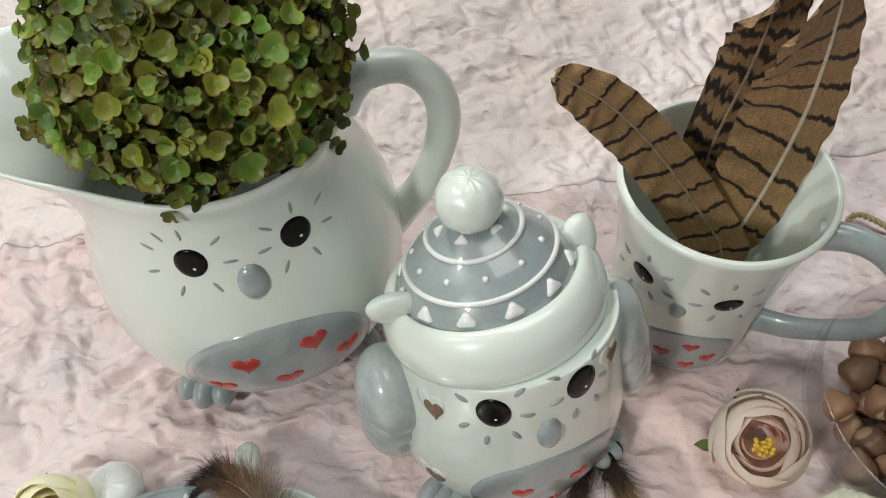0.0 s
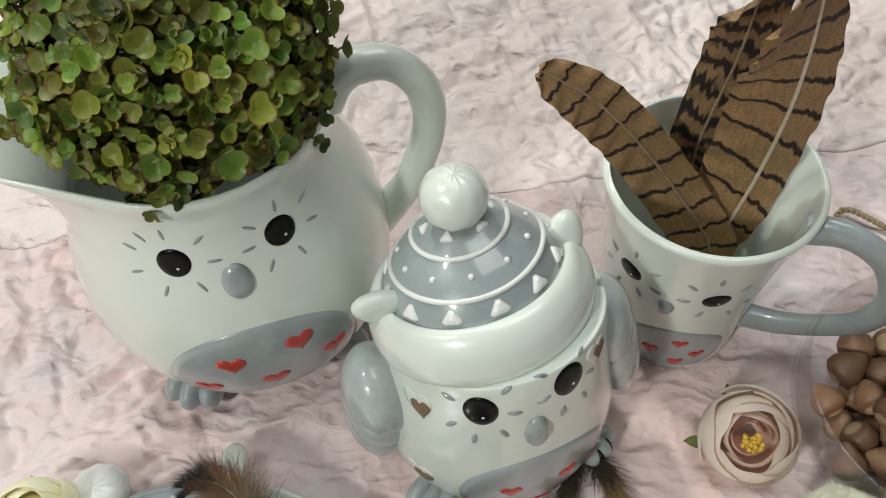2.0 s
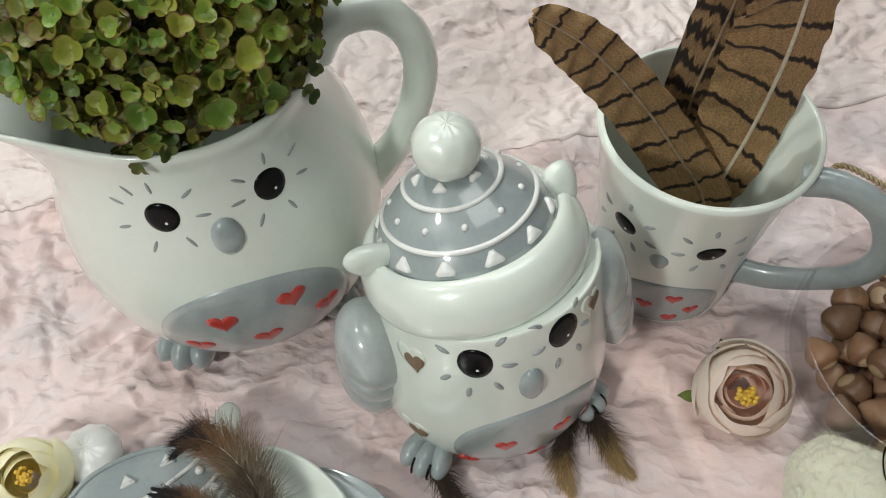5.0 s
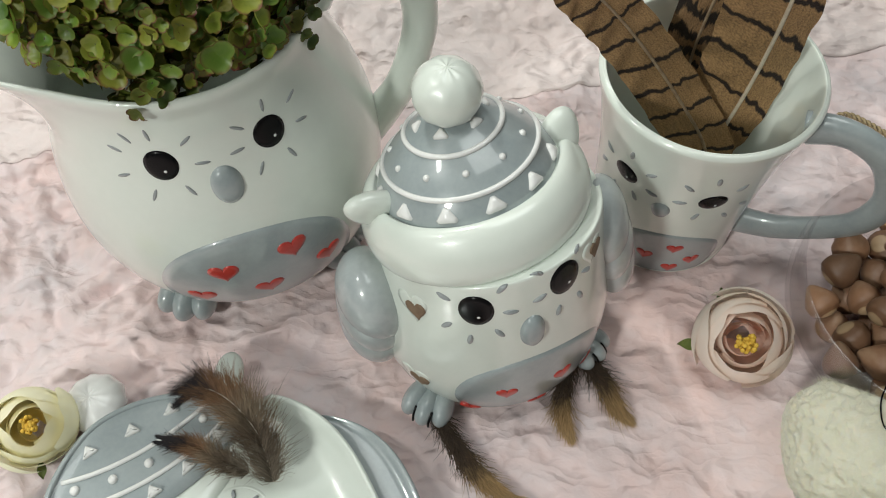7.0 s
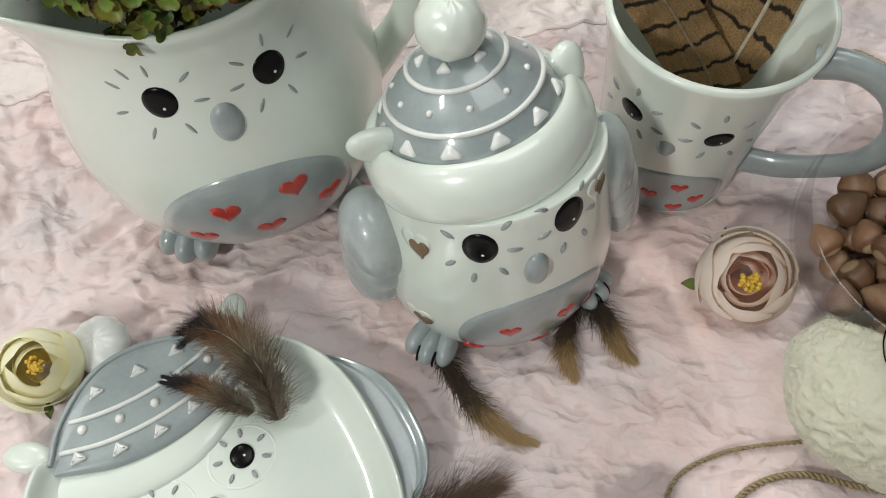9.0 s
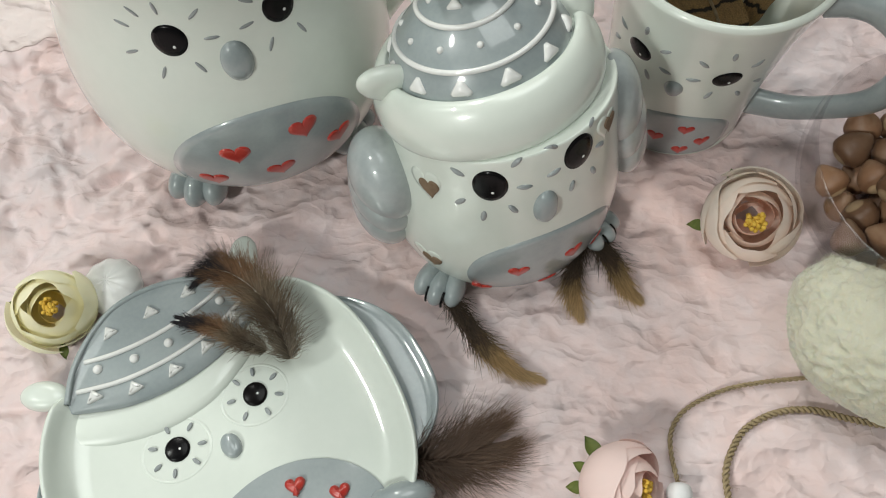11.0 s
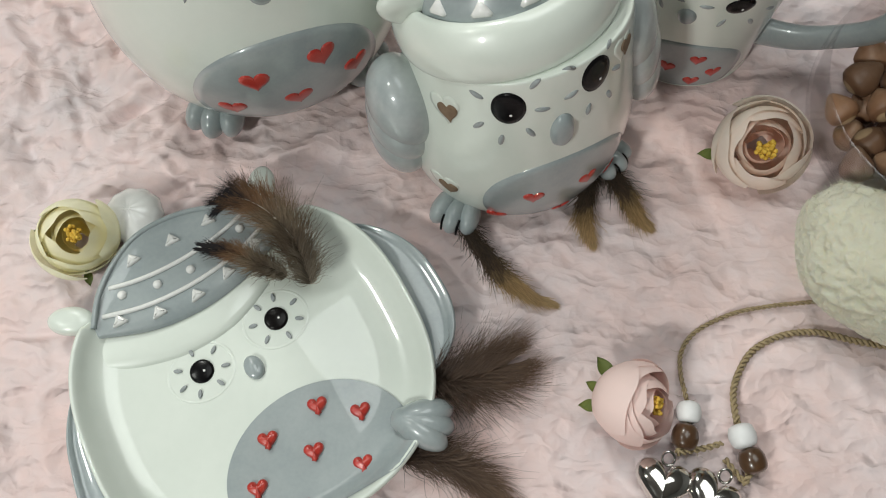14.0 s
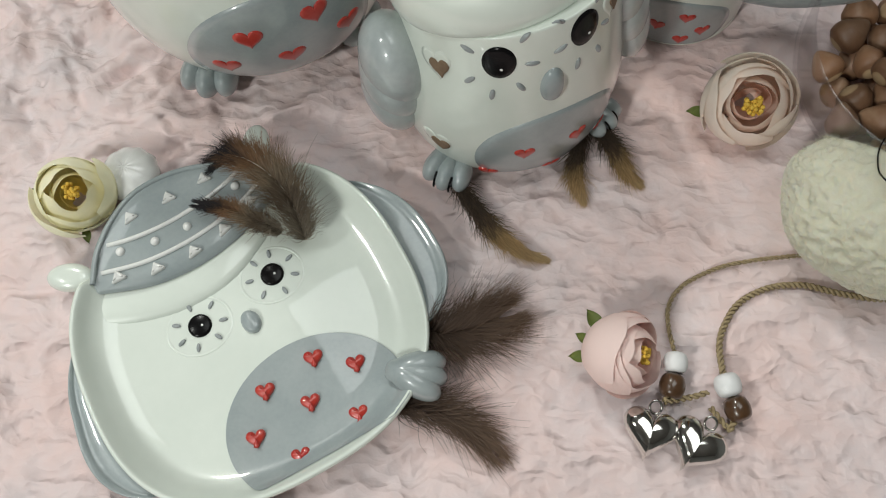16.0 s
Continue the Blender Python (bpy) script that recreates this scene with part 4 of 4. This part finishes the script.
BROWN_DOWN = fluff_material("brown_down", ((0.0, (0.07, 0.045, 0.032)), (0.5, (0.15, 0.095, 0.065)), (1.0, (0.24, 0.155, 0.105))))
TAN_TIP = fluff_material("tan_tip_down", ((0.0, (0.03, 0.022, 0.016)), (0.36, (0.085, 0.055, 0.035)), (0.52, (0.42, 0.28, 0.13)), (1.0, (0.55, 0.40, 0.22))))
DARK_TIP = fluff_material("dark_tip_down", ((0.0, (0.26, 0.22, 0.165)), (0.30, (0.12, 0.085, 0.055)), (0.46, (0.25, 0.185, 0.12)), (0.62, (0.24, 0.125, 0.06)), (0.80, (0.018, 0.014, 0.016)), (1.0, (0.012, 0.010, 0.014))))


def fluffy(path, width, mat_, label, seed, count=330, curl=0.35, thick=0.00022, lift=0.004, quill=0.00045, spread=0.9, rachis=QUILL):
    """A small downy feather: fine curved barbs on both sides of a thin quill; firm towards the tip, loose at the base."""
    rng = np.random.RandomState(seed)
    line = spline(path, 20)
    n = len(line)
    ob = thing("small_feather", *line[0], label, "feather", "loose small feathers")
    add("quill", *tube(line, [quill, quill, quill * 0.3], 6), rachis, ob, "fine pale quill")
    verts, faces, shade = [], [], []
    for k in range(count):
        u = min(max((k + rng.rand()) / count, 0), 1)
        i = min(int(u * (n - 1)), n - 2)
        p = line[i]
        t = line[i + 1] - line[i]
        t /= np.linalg.norm(t) + 1e-12
        side = 1 if rng.rand() < 0.5 else -1
        a = side * np.array((-t[1], t[0], 0.0))
        w = width * (0.45 + 0.75 * math.sin(math.pi * min(u * 0.93 + 0.07, 1)) ** 0.6) * (0.75 + 0.4 * rng.rand())
        loose = (1 - u) * 0.9 + 0.12
        ang = spread * (0.9 - 0.45 * u) + rng.randn() * 0.20 * loose
        d = t * math.cos(ang) + a * math.sin(ang)
        bend = -side * np.array((-t[1], t[0], 0)) * curl * (0.5 + rng.rand()) + rng.randn(3) * np.array((0.5, 0.5, 0.3)) * loose
        wave = rng.randn(3) * np.array((0.10, 0.10, 0.06)) * loose
        up = lift * (0.2 + rng.rand()) * loose
        m = 6
        o = len(verts)
        for j in range(m + 1):
            s = j / m
            c = p + d * w * s + bend * w * s * s * 0.5 + wave * w * math.sin(5 * s) + np.array((0, 0, up * math.sin(math.pi * s * 0.8) + 0.0004 * side * s))
            wd = thick * (1.2 - s)
            x = np.cross(d, (0, 0, 1))
            x /= np.linalg.norm(x) + 1e-12
            verts += [c - x * wd, c + x * wd]
            shade += [u * 0.9 + 0.12 * s + rng.rand() * 0.05] * 2
        faces += [(o + 2 * j, o + 2 * j + 1, o + 2 * j + 3, o + 2 * j + 2) for j in range(m)]
    v = np.array(verts)
    v[:, 2] = np.maximum(v[:, 2], min(q[2] for q in path) - 0.001)
    tagged(add("down", v, faces, mat_, ob, "", shade=shade), "soft downy barbs", kind="stuff")
    return ob


fluffy([(0.0770, 0.2190, 0.003), (0.0875, 0.2036, 0.003), (0.0960, 0.1935, 0.003), (0.1060, 0.1855, 0.003), (0.1160, 0.1815, 0.002)], 0.0115, TAN_TIP, "small feather, dark at its base with a tan tip", 21, 2300, 0.45, 0.00021, spread=0.48)
fluffy([(0.1400, 0.2480, 0.003), (0.1355, 0.2320, 0.003), (0.1350, 0.2220, 0.003), (0.1370, 0.2140, 0.002)], 0.0105, TAN_TIP, "small dark feather with a tan tip under the burner", 22, 2000, 0.45, 0.00021, spread=0.48)
fluffy([(0.1430, 0.2500, 0.003), (0.1510, 0.2390, 0.003), (0.1560, 0.2290, 0.003), (0.1610, 0.2230, 0.002)], 0.0115, TAN_TIP, "small feather with a broad tan tip under the burner", 23, 2000, 0.45, 0.00021, spread=0.48)
fluffy([(0.0660, 0.1430, 0.006), (0.0780, 0.1440, 0.006), (0.0890, 0.1470, 0.006), (0.0990, 0.1520, 0.004)], 0.0260, BROWN_DOWN, "fluffy dark brown feather beside the plate", 24, 1400, 0.55, 0.00013, lift=0.010, spread=1.05)
fluffy([(0.0550, 0.1120, 0.005), (0.0700, 0.1110, 0.005), (0.0840, 0.1050, 0.004), (0.0950, 0.0960, 0.003)], 0.0200, BROWN_DOWN, "fluffy brown spotted feather partly under the plate", 25, 1100, 0.5, 0.00014, lift=0.006, spread=0.8)
fluffy([(0.0130, 0.1820, 0.017), (0.0085, 0.1930, 0.021), (0.0020, 0.2035, 0.024), (-0.0095, 0.2135, 0.025), (-0.0200, 0.2180, 0.025), (-0.0275, 0.2160, 0.024)], 0.0150, DARK_TIP, "broad downy brown feather with a dark tip lying on the plate", 26, 2600, 0.30, 0.00013, lift=0.005, quill=0.0006, spread=1.05, rachis=PALE_QUILL)
fluffy([(0.0020, 0.1850, 0.017), (-0.0080, 0.1885, 0.020), (-0.0210, 0.1935, 0.021), (-0.0350, 0.1960, 0.021)], 0.0085, DARK_TIP, "small rusty brown feather with a dark tip on the plate", 27, 1700, 0.3, 0.00017, lift=0.004, spread=0.85)


# ---- cloth roses ----
def petal_material(name, inner, outer):
    return attribute_material(name, ((0.0, inner), (0.55, tuple(0.25 * a + 0.75 * b for a, b in zip(inner, outer))), (1.0, outer)), 0.8, 0.12, 500, 0.30, 0.03)


SEPAL = attribute_material("rose_leaf", ((0.0, (0.10, 0.14, 0.03)), (0.6, (0.16, 0.20, 0.05)), (1.0, (0.10, 0.07, 0.03))), 0.6, 0.2, 500, 0.3, 0.2)
STAMEN = material("yellow_stamen", (0.62, 0.36, 0.03), 0.7, second=(0.75, 0.50, 0.08), grain=400, bump=0.6, bump_scale=900)


def rose(x, y, z, rad, mat_, label, aim, seed, leaves):
    """A ranunculus-like rose: shells of cupped, overlapping cloth petals round a yellow heart, opening along aim."""
    rng = np.random.RandomState(seed)
    flower = thing("rose", x, y, z - rad * 0.9, label, "artificial flower", "loose roses")
    face_ = np.array(Vector(aim).to_track_quat("Z", "Y").to_matrix())
    c = np.array((x, y, z))
    n, m = 15, 9
    for ring, (count, r0, end, flare) in enumerate(((3, 0.36, 0.68, 0.03), (3, 0.58, 0.78, 0.02), (4, 0.82, 0.81, 0.01), (4, 0.94, 0.75, 0.02), (4, 1.0, 0.65, 0.04))):
        for k in range(count):
            az = 2 * math.pi * (k + 0.45 * ring + 0.30 * rng.rand()) / count
            span = math.pi / count * 1.35
            r1, tip = r0 * (0.92 + 0.12 * rng.rand()), end * (0.85 + 0.20 * rng.rand())
            aside = face_ @ (rng.randn(3) * rad * np.array((0.045, 0.045, 0.02)))
            v, sh = [], []
            for i in range(m + 1):
                s = i / m
                for j in range(n + 1):
                    w = 2 * j / n - 1
                    a = az + w * span * (0.30 + 0.70 * min(s * 1.6, 1) ** 0.7)
                    phi = math.pi * (0.12 + (tip - 0.12) * s * (1 - 0.16 * abs(w) ** 2.5 * s) + 0.020 * math.sin(4 * w + 3 * k) * s)
                    r = rad * r1 * (math.sin(phi) + flare * max(s - 0.7, 0) * 3 * (1 - 0.4 * abs(w))) * (1 + 0.025 * w)
                    h = -rad * (0.70 + 0.30 * r1) * math.cos(phi) * 0.95 - rad * 0.05
                    v.append(c + aside + face_ @ np.array((r * math.cos(a), r * math.sin(a), h)))
                    sh.append(0.16 + 0.18 * ring + 0.20 * s + 0.05 * rng.rand())
            f = [(i * (n + 1) + j, i * (n + 1) + j + 1, (i + 1) * (n + 1) + j + 1, (i + 1) * (n + 1) + j) for i in range(m) for j in range(n)]
            add("petal", v, f, mat_, flower, shade=sh)
    grains = []
    for k in range(34):
        q, r = rng.rand() * 6.28, rad * 0.20 * math.sqrt(rng.rand())
        grains.append(ellipsoid(c + face_ @ np.array((r * math.cos(q), r * math.sin(q), rad * (0.42 + 0.2 * rng.rand()))), [rad * 0.055] * 3, None, 8, 6))
    add("stamen_tuft", *merge(*grains), STAMEN, flower, "yellow stamens")
    for az, ln, up in leaves:
        d = np.array((math.cos(az), math.sin(az), 0))
        sd = np.array((-math.sin(az), math.cos(az), 0))
        v, sh = [], []
        for i in range(9):
            s = i / 8
            for w in (-1, -0.5, 0, 0.5, 1):
                v.append(c + d * (rad * 0.8 + ln * s) + sd * w * ln * 0.30 * math.sin(math.pi * min(s * 0.9 + 0.1, 1)) + np.array((0, 0, -rad * 0.45 + up * s + 0.12 * ln * w * w)))
                sh.append(0.2 + 0.6 * s * rng.rand())
        f = [(i * 5 + j, i * 5 + j + 1, (i + 1) * 5 + j + 1, (i + 1) * 5 + j) for i in range(8) for j in range(4)]
        add("leaf", v, f, SEPAL, flower, "small green leaf", shade=sh)
    return flower


rose(-0.0935, 0.2015, 0.0175, 0.0178, petal_material("cream_petal", (0.97, 0.78, 0.26), (0.98, 0.96, 0.76)), "pale yellow cloth rose lying beside the plate", (0.30, -0.25, 1.0), 5, ((3.0, 0.010, 0.002), (2.1, 0.008, 0.002), (5.0, 0.007, -0.002)))
rose(0.2140, 0.2520, 0.0200, 0.0215, petal_material("blush_petal", (0.97, 0.62, 0.49), (0.98, 0.90, 0.82)), "cream and pink cloth rose on the paper", (-0.25, -0.62, 1.0), 6, ((1.75, 0.012, 0.004), (3.1, 0.010, 0.0)))
rose(0.1515, 0.1345, 0.0165, 0.0175, petal_material("pink_petal", (0.97, 0.68, 0.60), (0.98, 0.80, 0.76)), "soft pink cloth rose beside the silver hearts", (0.85, -0.25, 0.75), 7, ((2.2, 0.011, 0.002), (2.7, 0.008, 0.002), (3.15, 0.009, 0.0)))


# ---- bowl of hazelnuts ----
GLASS = bpy.data.materials.new("clear_glass")
GLASS.use_nodes = True
gn = GLASS.node_tree
clear, gloss, both = (gn.nodes.new("ShaderNode" + k) for k in ("BsdfTransparent", "BsdfGlossy", "MixShader"))
clear.inputs[0].default_value, gloss.inputs[1].default_value = (0.95, 0.94, 0.94, 1), 0.04
both.inputs[0].default_value = 0.10
gn.links.new(clear.outputs[0], both.inputs[1])
gn.links.new(gloss.outputs[0], both.inputs[2])
gn.links.new(both.outputs[0], gn.nodes["Material Output"].inputs[0])
NUT = attribute_material("hazelnut_shell", ((0.0, (0.42, 0.30, 0.18)), (0.28, (0.34, 0.225, 0.125)), (0.38, (0.145, 0.070, 0.034)), (0.72, (0.215, 0.115, 0.064)), (1.0, (0.36, 0.25, 0.16))), 0.5, 0.35, 350, 0.0, 0.4)
BX, BY = 0.2930, 0.2640
BOWL = [(0.001, 0.001), (0.026, 0.001), (0.040, 0.004), (0.054, 0.014), (0.0610, 0.028), (0.0625, 0.040), (0.0615, 0.050)]


def bowl():
    dish = thing("glass_bowl", BX, BY, 0, "round clear glass bowl full of hazelnuts", "bowl")
    t = Turned(BX, BY, BOWL + [(0.0605, 0.0508), (0.0595, 0.0498), (0.0604, 0.040), (0.0590, 0.0285), (0.0525, 0.0155), (0.0390, 0.0062), (0.025, 0.0035), (0.001, 0.0035)])
    ob = add("glass", *turned_mesh(t, 96), GLASS, dish)
    ob.visible_shadow = False
    return dish


bowl()


def hazelnuts():
    v, sh, n, m = [], [], 18, 14
    for i in range(m + 1):
        f = math.pi * i / m
        z = -math.cos(f)
        for j in range(n):
            q = 2 * math.pi * j / n
            r = math.sin(f) * (1.0 if z < 0.2 else 1 - 0.16 * (z - 0.2))
            v.append((0.0083 * r * math.cos(q), 0.0079 * r * math.sin(q), 0.0085 * (z * (0.80 if z < -0.6 else 1.0) + 0.34 * max(z, 0) ** 5)))
            sh.append(0.12 if z < -0.86 else 0.62 + 0.2 * z + 0.06 * math.sin(9 * q))
    me = mesh_of("hazelnut", v, [(i * n + j, i * n + (j + 1) % n, (i + 1) * n + (j + 1) % n, (i + 1) * n + j) for i in range(m) for j in range(n)], NUT, shade=sh)
    rng = np.random.RandomState(4)
    pitch = 0.0172
    for z, reach, ox, oy in ((0.0125, 0.037, 0, 0), (0.0265, 0.0510, 0.5, 0.33), (0.0400, 0.034, 0, 0.6)):
        for i in range(-4, 5):
            for j in range(-4, 5):
                x, y = (i + 0.5 * j + ox) * pitch, (j + oy) * pitch * 0.88
                if math.hypot(x, y) > reach:
                    continue
                spot = (BX + x + 0.0009 * rng.randn(), BY + y + 0.0009 * rng.randn(), z + 0.0012 * rng.randn())
                ob = tagged(new("hazelnut", me), "brown whole hazelnut in its shell in the bowl", "hazelnut", "hazelnuts in the bowl")
                ob.matrix_world = Matrix.Translation(spot) @ Euler(tuple(rng.rand(3) * 6.28)).to_matrix().to_4x4() @ Matrix.Scale(0.86 + 0.16 * rng.rand(), 4)


hazelnuts()


# ---- woolly toy with beaded twine legs ----
WOOL = material("cream_boucle", (0.80, 0.785, 0.65), 0.95, second=(0.72, 0.70, 0.56), grain=120, bump=0.35, bump_scale=1100, subsurface=0.25, translucent=0.3)
WOOL.node_tree.nodes["Principled BSDF"].inputs["Sheen Weight"].default_value = 0.6
TWINE = material("jute_twine", (0.46, 0.36, 0.21), 0.9, second=(0.32, 0.24, 0.13), grain=600, bump=0.8, bump_scale=2500)
BEAD_W = material("white_bead", (0.80, 0.80, 0.80), 0.45, coat=0.2)
BEAD_B = material("brown_wood_bead", (0.055, 0.026, 0.012), 0.3, second=(0.09, 0.045, 0.02), grain=150, coat=0.6)
SILVER = material("silver_plate", (0.80, 0.79, 0.76), 0.10, 1.0, second=(0.70, 0.68, 0.64), grain=90)


def twisted(path, rad, pitch, fuzz_seed, thick=2):
    """Two plies of twine wound round each other along a line."""
    line = spline(path, 40)
    seg = np.concatenate([[0], np.cumsum(np.linalg.norm(np.diff(line, axis=0), axis=1))])
    plies = []
    k = int(seg[-1] / 0.0006)
    at = np.linspace(0, seg[-1], k)
    pts = np.stack([np.interp(at, seg, line[:, c]) for c in range(3)], -1)
    for ply in range(thick):
        out = []
        for i in range(k):
            t = pts[min(i + 1, k - 1)] - pts[max(i - 1, 0)]
            t /= np.linalg.norm(t) + 1e-12
            a = np.array((-t[1], t[0], 0))
            a /= np.linalg.norm(a) + 1e-12
            b = np.cross(t, a)
            q = 2 * math.pi * at[i] / pitch + 2 * math.pi * ply / thick
            out.append(pts[i] + 0.72 * rad * (math.cos(q) * a + math.sin(q) * b))
        plies.append(tube(out, rad * 0.66, 6))
    rng = np.random.RandomState(fuzz_seed)
    for _ in range(int(k * 0.5)):
        p = pts[rng.randint(k)]
        d = rng.randn(3) * np.array((1, 1, 0.5))
        plies.append(tube([p, p + d * 0.0011, p + d * 0.0022 + rng.randn(3) * 0.0006], 0.00005, 3, caps=False))
    return merge(*plies)


def bead(c, r, length, axis, mat_, name, parent):
    """A rounded bead with a hole through it."""
    ax = np.array(axis, float)
    ax /= np.linalg.norm(ax)
    u = np.cross(ax, (0, 0, 1))
    u /= np.linalg.norm(u)
    w = np.cross(ax, u)
    prof = spline([(0.28, -0.92), (0.55, -0.95), (0.85, -0.70), (1.0, 0.0), (0.85, 0.70), (0.55, 0.95), (0.28, 0.92), (0.28, 0.0)], 4, True)
    rows = [[np.array(c) + r * p[0] * (math.cos(q) * u + math.sin(q) * w) + ax * length * p[1] for q in np.linspace(0, 2 * math.pi, 26, endpoint=False)] for p in list(prof) + [prof[0]]]
    return add(name, *rings(rows), mat_, parent, {"white_bead": "white wooden bead", "brown_bead": "dark brown wooden bead"}[name])


def charm(x, y, turn, size, parent):
    """A puffed silver heart with a ring at its top."""
    rows, n = [], 44
    for i in range(15):
        w = math.pi * i / 14
        k, z = math.sin(w), -math.cos(w)
        row = []
        for j in range(n):
            a, b = heart(2 * math.pi * j / n)
            a, b = a * size * k ** 0.8, (b * k ** 0.8) * size
            row.append((x + a * math.cos(turn) - b * math.sin(turn), y + a * math.sin(turn) + b * math.cos(turn), 0.0062 + 0.0052 * z))
        rows.append(row)
    ob = add("heart_charm", *rings(rows), SILVER, parent, "puffed shiny silver heart charm")
    bx, by = x - math.sin(turn) * size * 0.92, y + math.cos(turn) * size * 0.92
    loop = [(bx + 0.0026 * math.cos(q), by + 0.0026 * math.sin(q), 0.0075 + 0.0012 * math.sin(q)) for q in np.linspace(0, 2 * math.pi, 28)]
    add("charm_ring", *tube(loop, 0.0006, 8, caps=False), SILVER, ob, "thin silver ring", base=parent)
    return ob


def woolly():
    cx, cy, cz = 0.2650, 0.1990, 0.026
    toy = thing("woolly_toy", cx, cy, 0, "cream boucle toy body with jute twine legs, beads and silver hearts", "toy")
    rng = np.random.RandomState(9)
    me = bmesh.new()
    bmesh.ops.create_icosphere(me, subdivisions=6, radius=1.0)
    p = np.array([v.co[:] for v in me.verts])
    seeds = rng.randn(3000, 3)
    seeds /= np.linalg.norm(seeds, axis=1)[:, None]
    near = np.full(len(p), 9.0)
    for a in range(0, len(p), 4000):
        near[a:a + 4000] = np.sqrt(((p[a:a + 4000, None, :] - seeds[None]) ** 2).sum(-1).min(1))
    lump = np.sqrt(np.clip(1 - (near / 0.048) ** 2, 0, 1))
    out = p * (1 + 0.050 * lump + 0.03 * np.sin(5 * p[:, :1] * 1.7 + 4 * p[:, 1:2]).ravel() + 0.006 * rng.rand(len(p)))[:, None]
    world_ = out * np.array((0.0430, 0.0375, 0.0270)) + np.array((cx, cy, cz))
    # pressed in where it leans on the bowl
    off = world_[:, :2] - np.array((BX, BY))
    gap = np.linalg.norm(off, axis=1)
    clear_ = np.interp(world_[:, 2], [q[1] for q in BOWL[1:]], [q[0] for q in BOWL[1:]]) + 0.0015
    world_[:, :2] += off / gap[:, None] * np.clip(clear_ - gap, 0, None)[:, None]
    fs = [tuple(v.index for v in f.verts) for f in me.faces]
    me.free()
    add("woolly_body", world_, fs, WOOL, toy, "fluffy cream boucle body")
    fuzz, fuzz_faces = [], []
    for k in rng.randint(0, len(world_), 15000):
        nrm = p[k] / np.array((0.0430, 0.0375, 0.0270))
        nrm /= np.linalg.norm(nrm)
        if nrm[2] < -0.3:
            continue
        d, bend = nrm + 0.7 * rng.randn(3), rng.randn(3) * 0.0007
        w = np.cross(d, rng.randn(3))
        w *= 0.00007 / np.linalg.norm(w)
        o, long_ = len(fuzz), 0.0006 + 0.0008 * rng.rand()
        for q in (0, 0.5, 1):
            c = world_[k] + d * long_ * q + bend * q * q
            fuzz += [c - w * (1.1 - q), c + w * (1.1 - q)]
        fuzz_faces += [(o, o + 1, o + 3, o + 2), (o + 2, o + 3, o + 5, o + 4)]
    tagged(add("fleece", fuzz, fuzz_faces, WOOL, toy, "short soft cream fleece"), kind="stuff")
    line = [(0.2560, 0.2205, 0.0495), (0.2525, 0.2155, 0.0512), (0.2504, 0.2100, 0.0520), (0.2501, 0.2036, 0.0522), (0.2530, 0.1985, 0.0530)]
    add("wire", *tube(spline(line, 8), 0.00035, 6), BLACK, toy, "thin black wire")
    legs = (([(0.2400, 0.1850, 0.004), (0.2293, 0.1842, 0.002), (0.2138, 0.182, 0.002), (0.1981, 0.1781, 0.002), (0.1822, 0.1697, 0.002), (0.1751, 0.1603, 0.002), (0.1739, 0.1499, 0.003), (0.1751, 0.1385, 0.005), (0.1750, 0.1310, 0.006), (0.1729, 0.1229, 0.006), (0.1690, 0.1165, 0.006)], 31, 0.00085),
            ([(0.2760, 0.1650, 0.004), (0.2648, 0.1651, 0.003), (0.2501, 0.1673, 0.003), (0.2354, 0.1709, 0.002), (0.2201, 0.1692, 0.002), (0.2069, 0.1623, 0.002), (0.1998, 0.1531, 0.002), (0.1957, 0.1428, 0.003), (0.1954, 0.1303, 0.005), (0.1967, 0.1242, 0.006), (0.1999, 0.1142, 0.006), (0.1960, 0.1050, 0.005)], 32, 0.00120))
    for path, seed, rad in legs:
        add("twine_leg", *twisted(path, rad, 0.0050, seed), TWINE, toy, "twisted jute twine")
    for tail, seed in (([(0.1695, 0.1165, 0.006), (0.1760, 0.1180, 0.004), (0.1830, 0.1195, 0.003), (0.1890, 0.1215, 0.003)], 33), ([(0.1965, 0.1050, 0.005), (0.1925, 0.1110, 0.003), (0.1900, 0.1150, 0.002)], 34)):
        add("twine_end", *twisted(tail, 0.0011, 0.006, seed), TWINE, toy, "frayed twine end")
    bead((0.1752, 0.1334, 0.0060), 0.0053, 0.0046, (0.1, 1, 0), BEAD_W, "white_bead", toy)
    bead((0.1730, 0.1232, 0.0060), 0.0056, 0.0054, (0.25, 1, 0), BEAD_B, "brown_bead", toy)
    bead((0.1967, 0.1242, 0.0062), 0.0058, 0.0050, (-0.25, 1, 0), BEAD_W, "white_bead", toy)
    bead((0.2000, 0.1142, 0.0060), 0.0056, 0.0052, (-0.35, 1, 0), BEAD_B, "brown_bead", toy)
    charm(0.1622, 0.1035, -0.28, 0.0118, toy)
    charm(0.1812, 0.0985, -0.62, 0.0122, toy)
    return toy


woolly()
loose = thing("twine", 0.30, 0.39, 0, "short curl of jute twine on the paper", "twine")
add("strand", *twisted([(0.2850, 0.3890, 0.002), (0.2900, 0.3955, 0.004), (0.2960, 0.3955, 0.005), (0.3061, 0.3901, 0.004), (0.3160, 0.3830, 0.003), (0.3350, 0.3700, 0.002)], 0.0014, 0.006, 35), TWINE, loose)
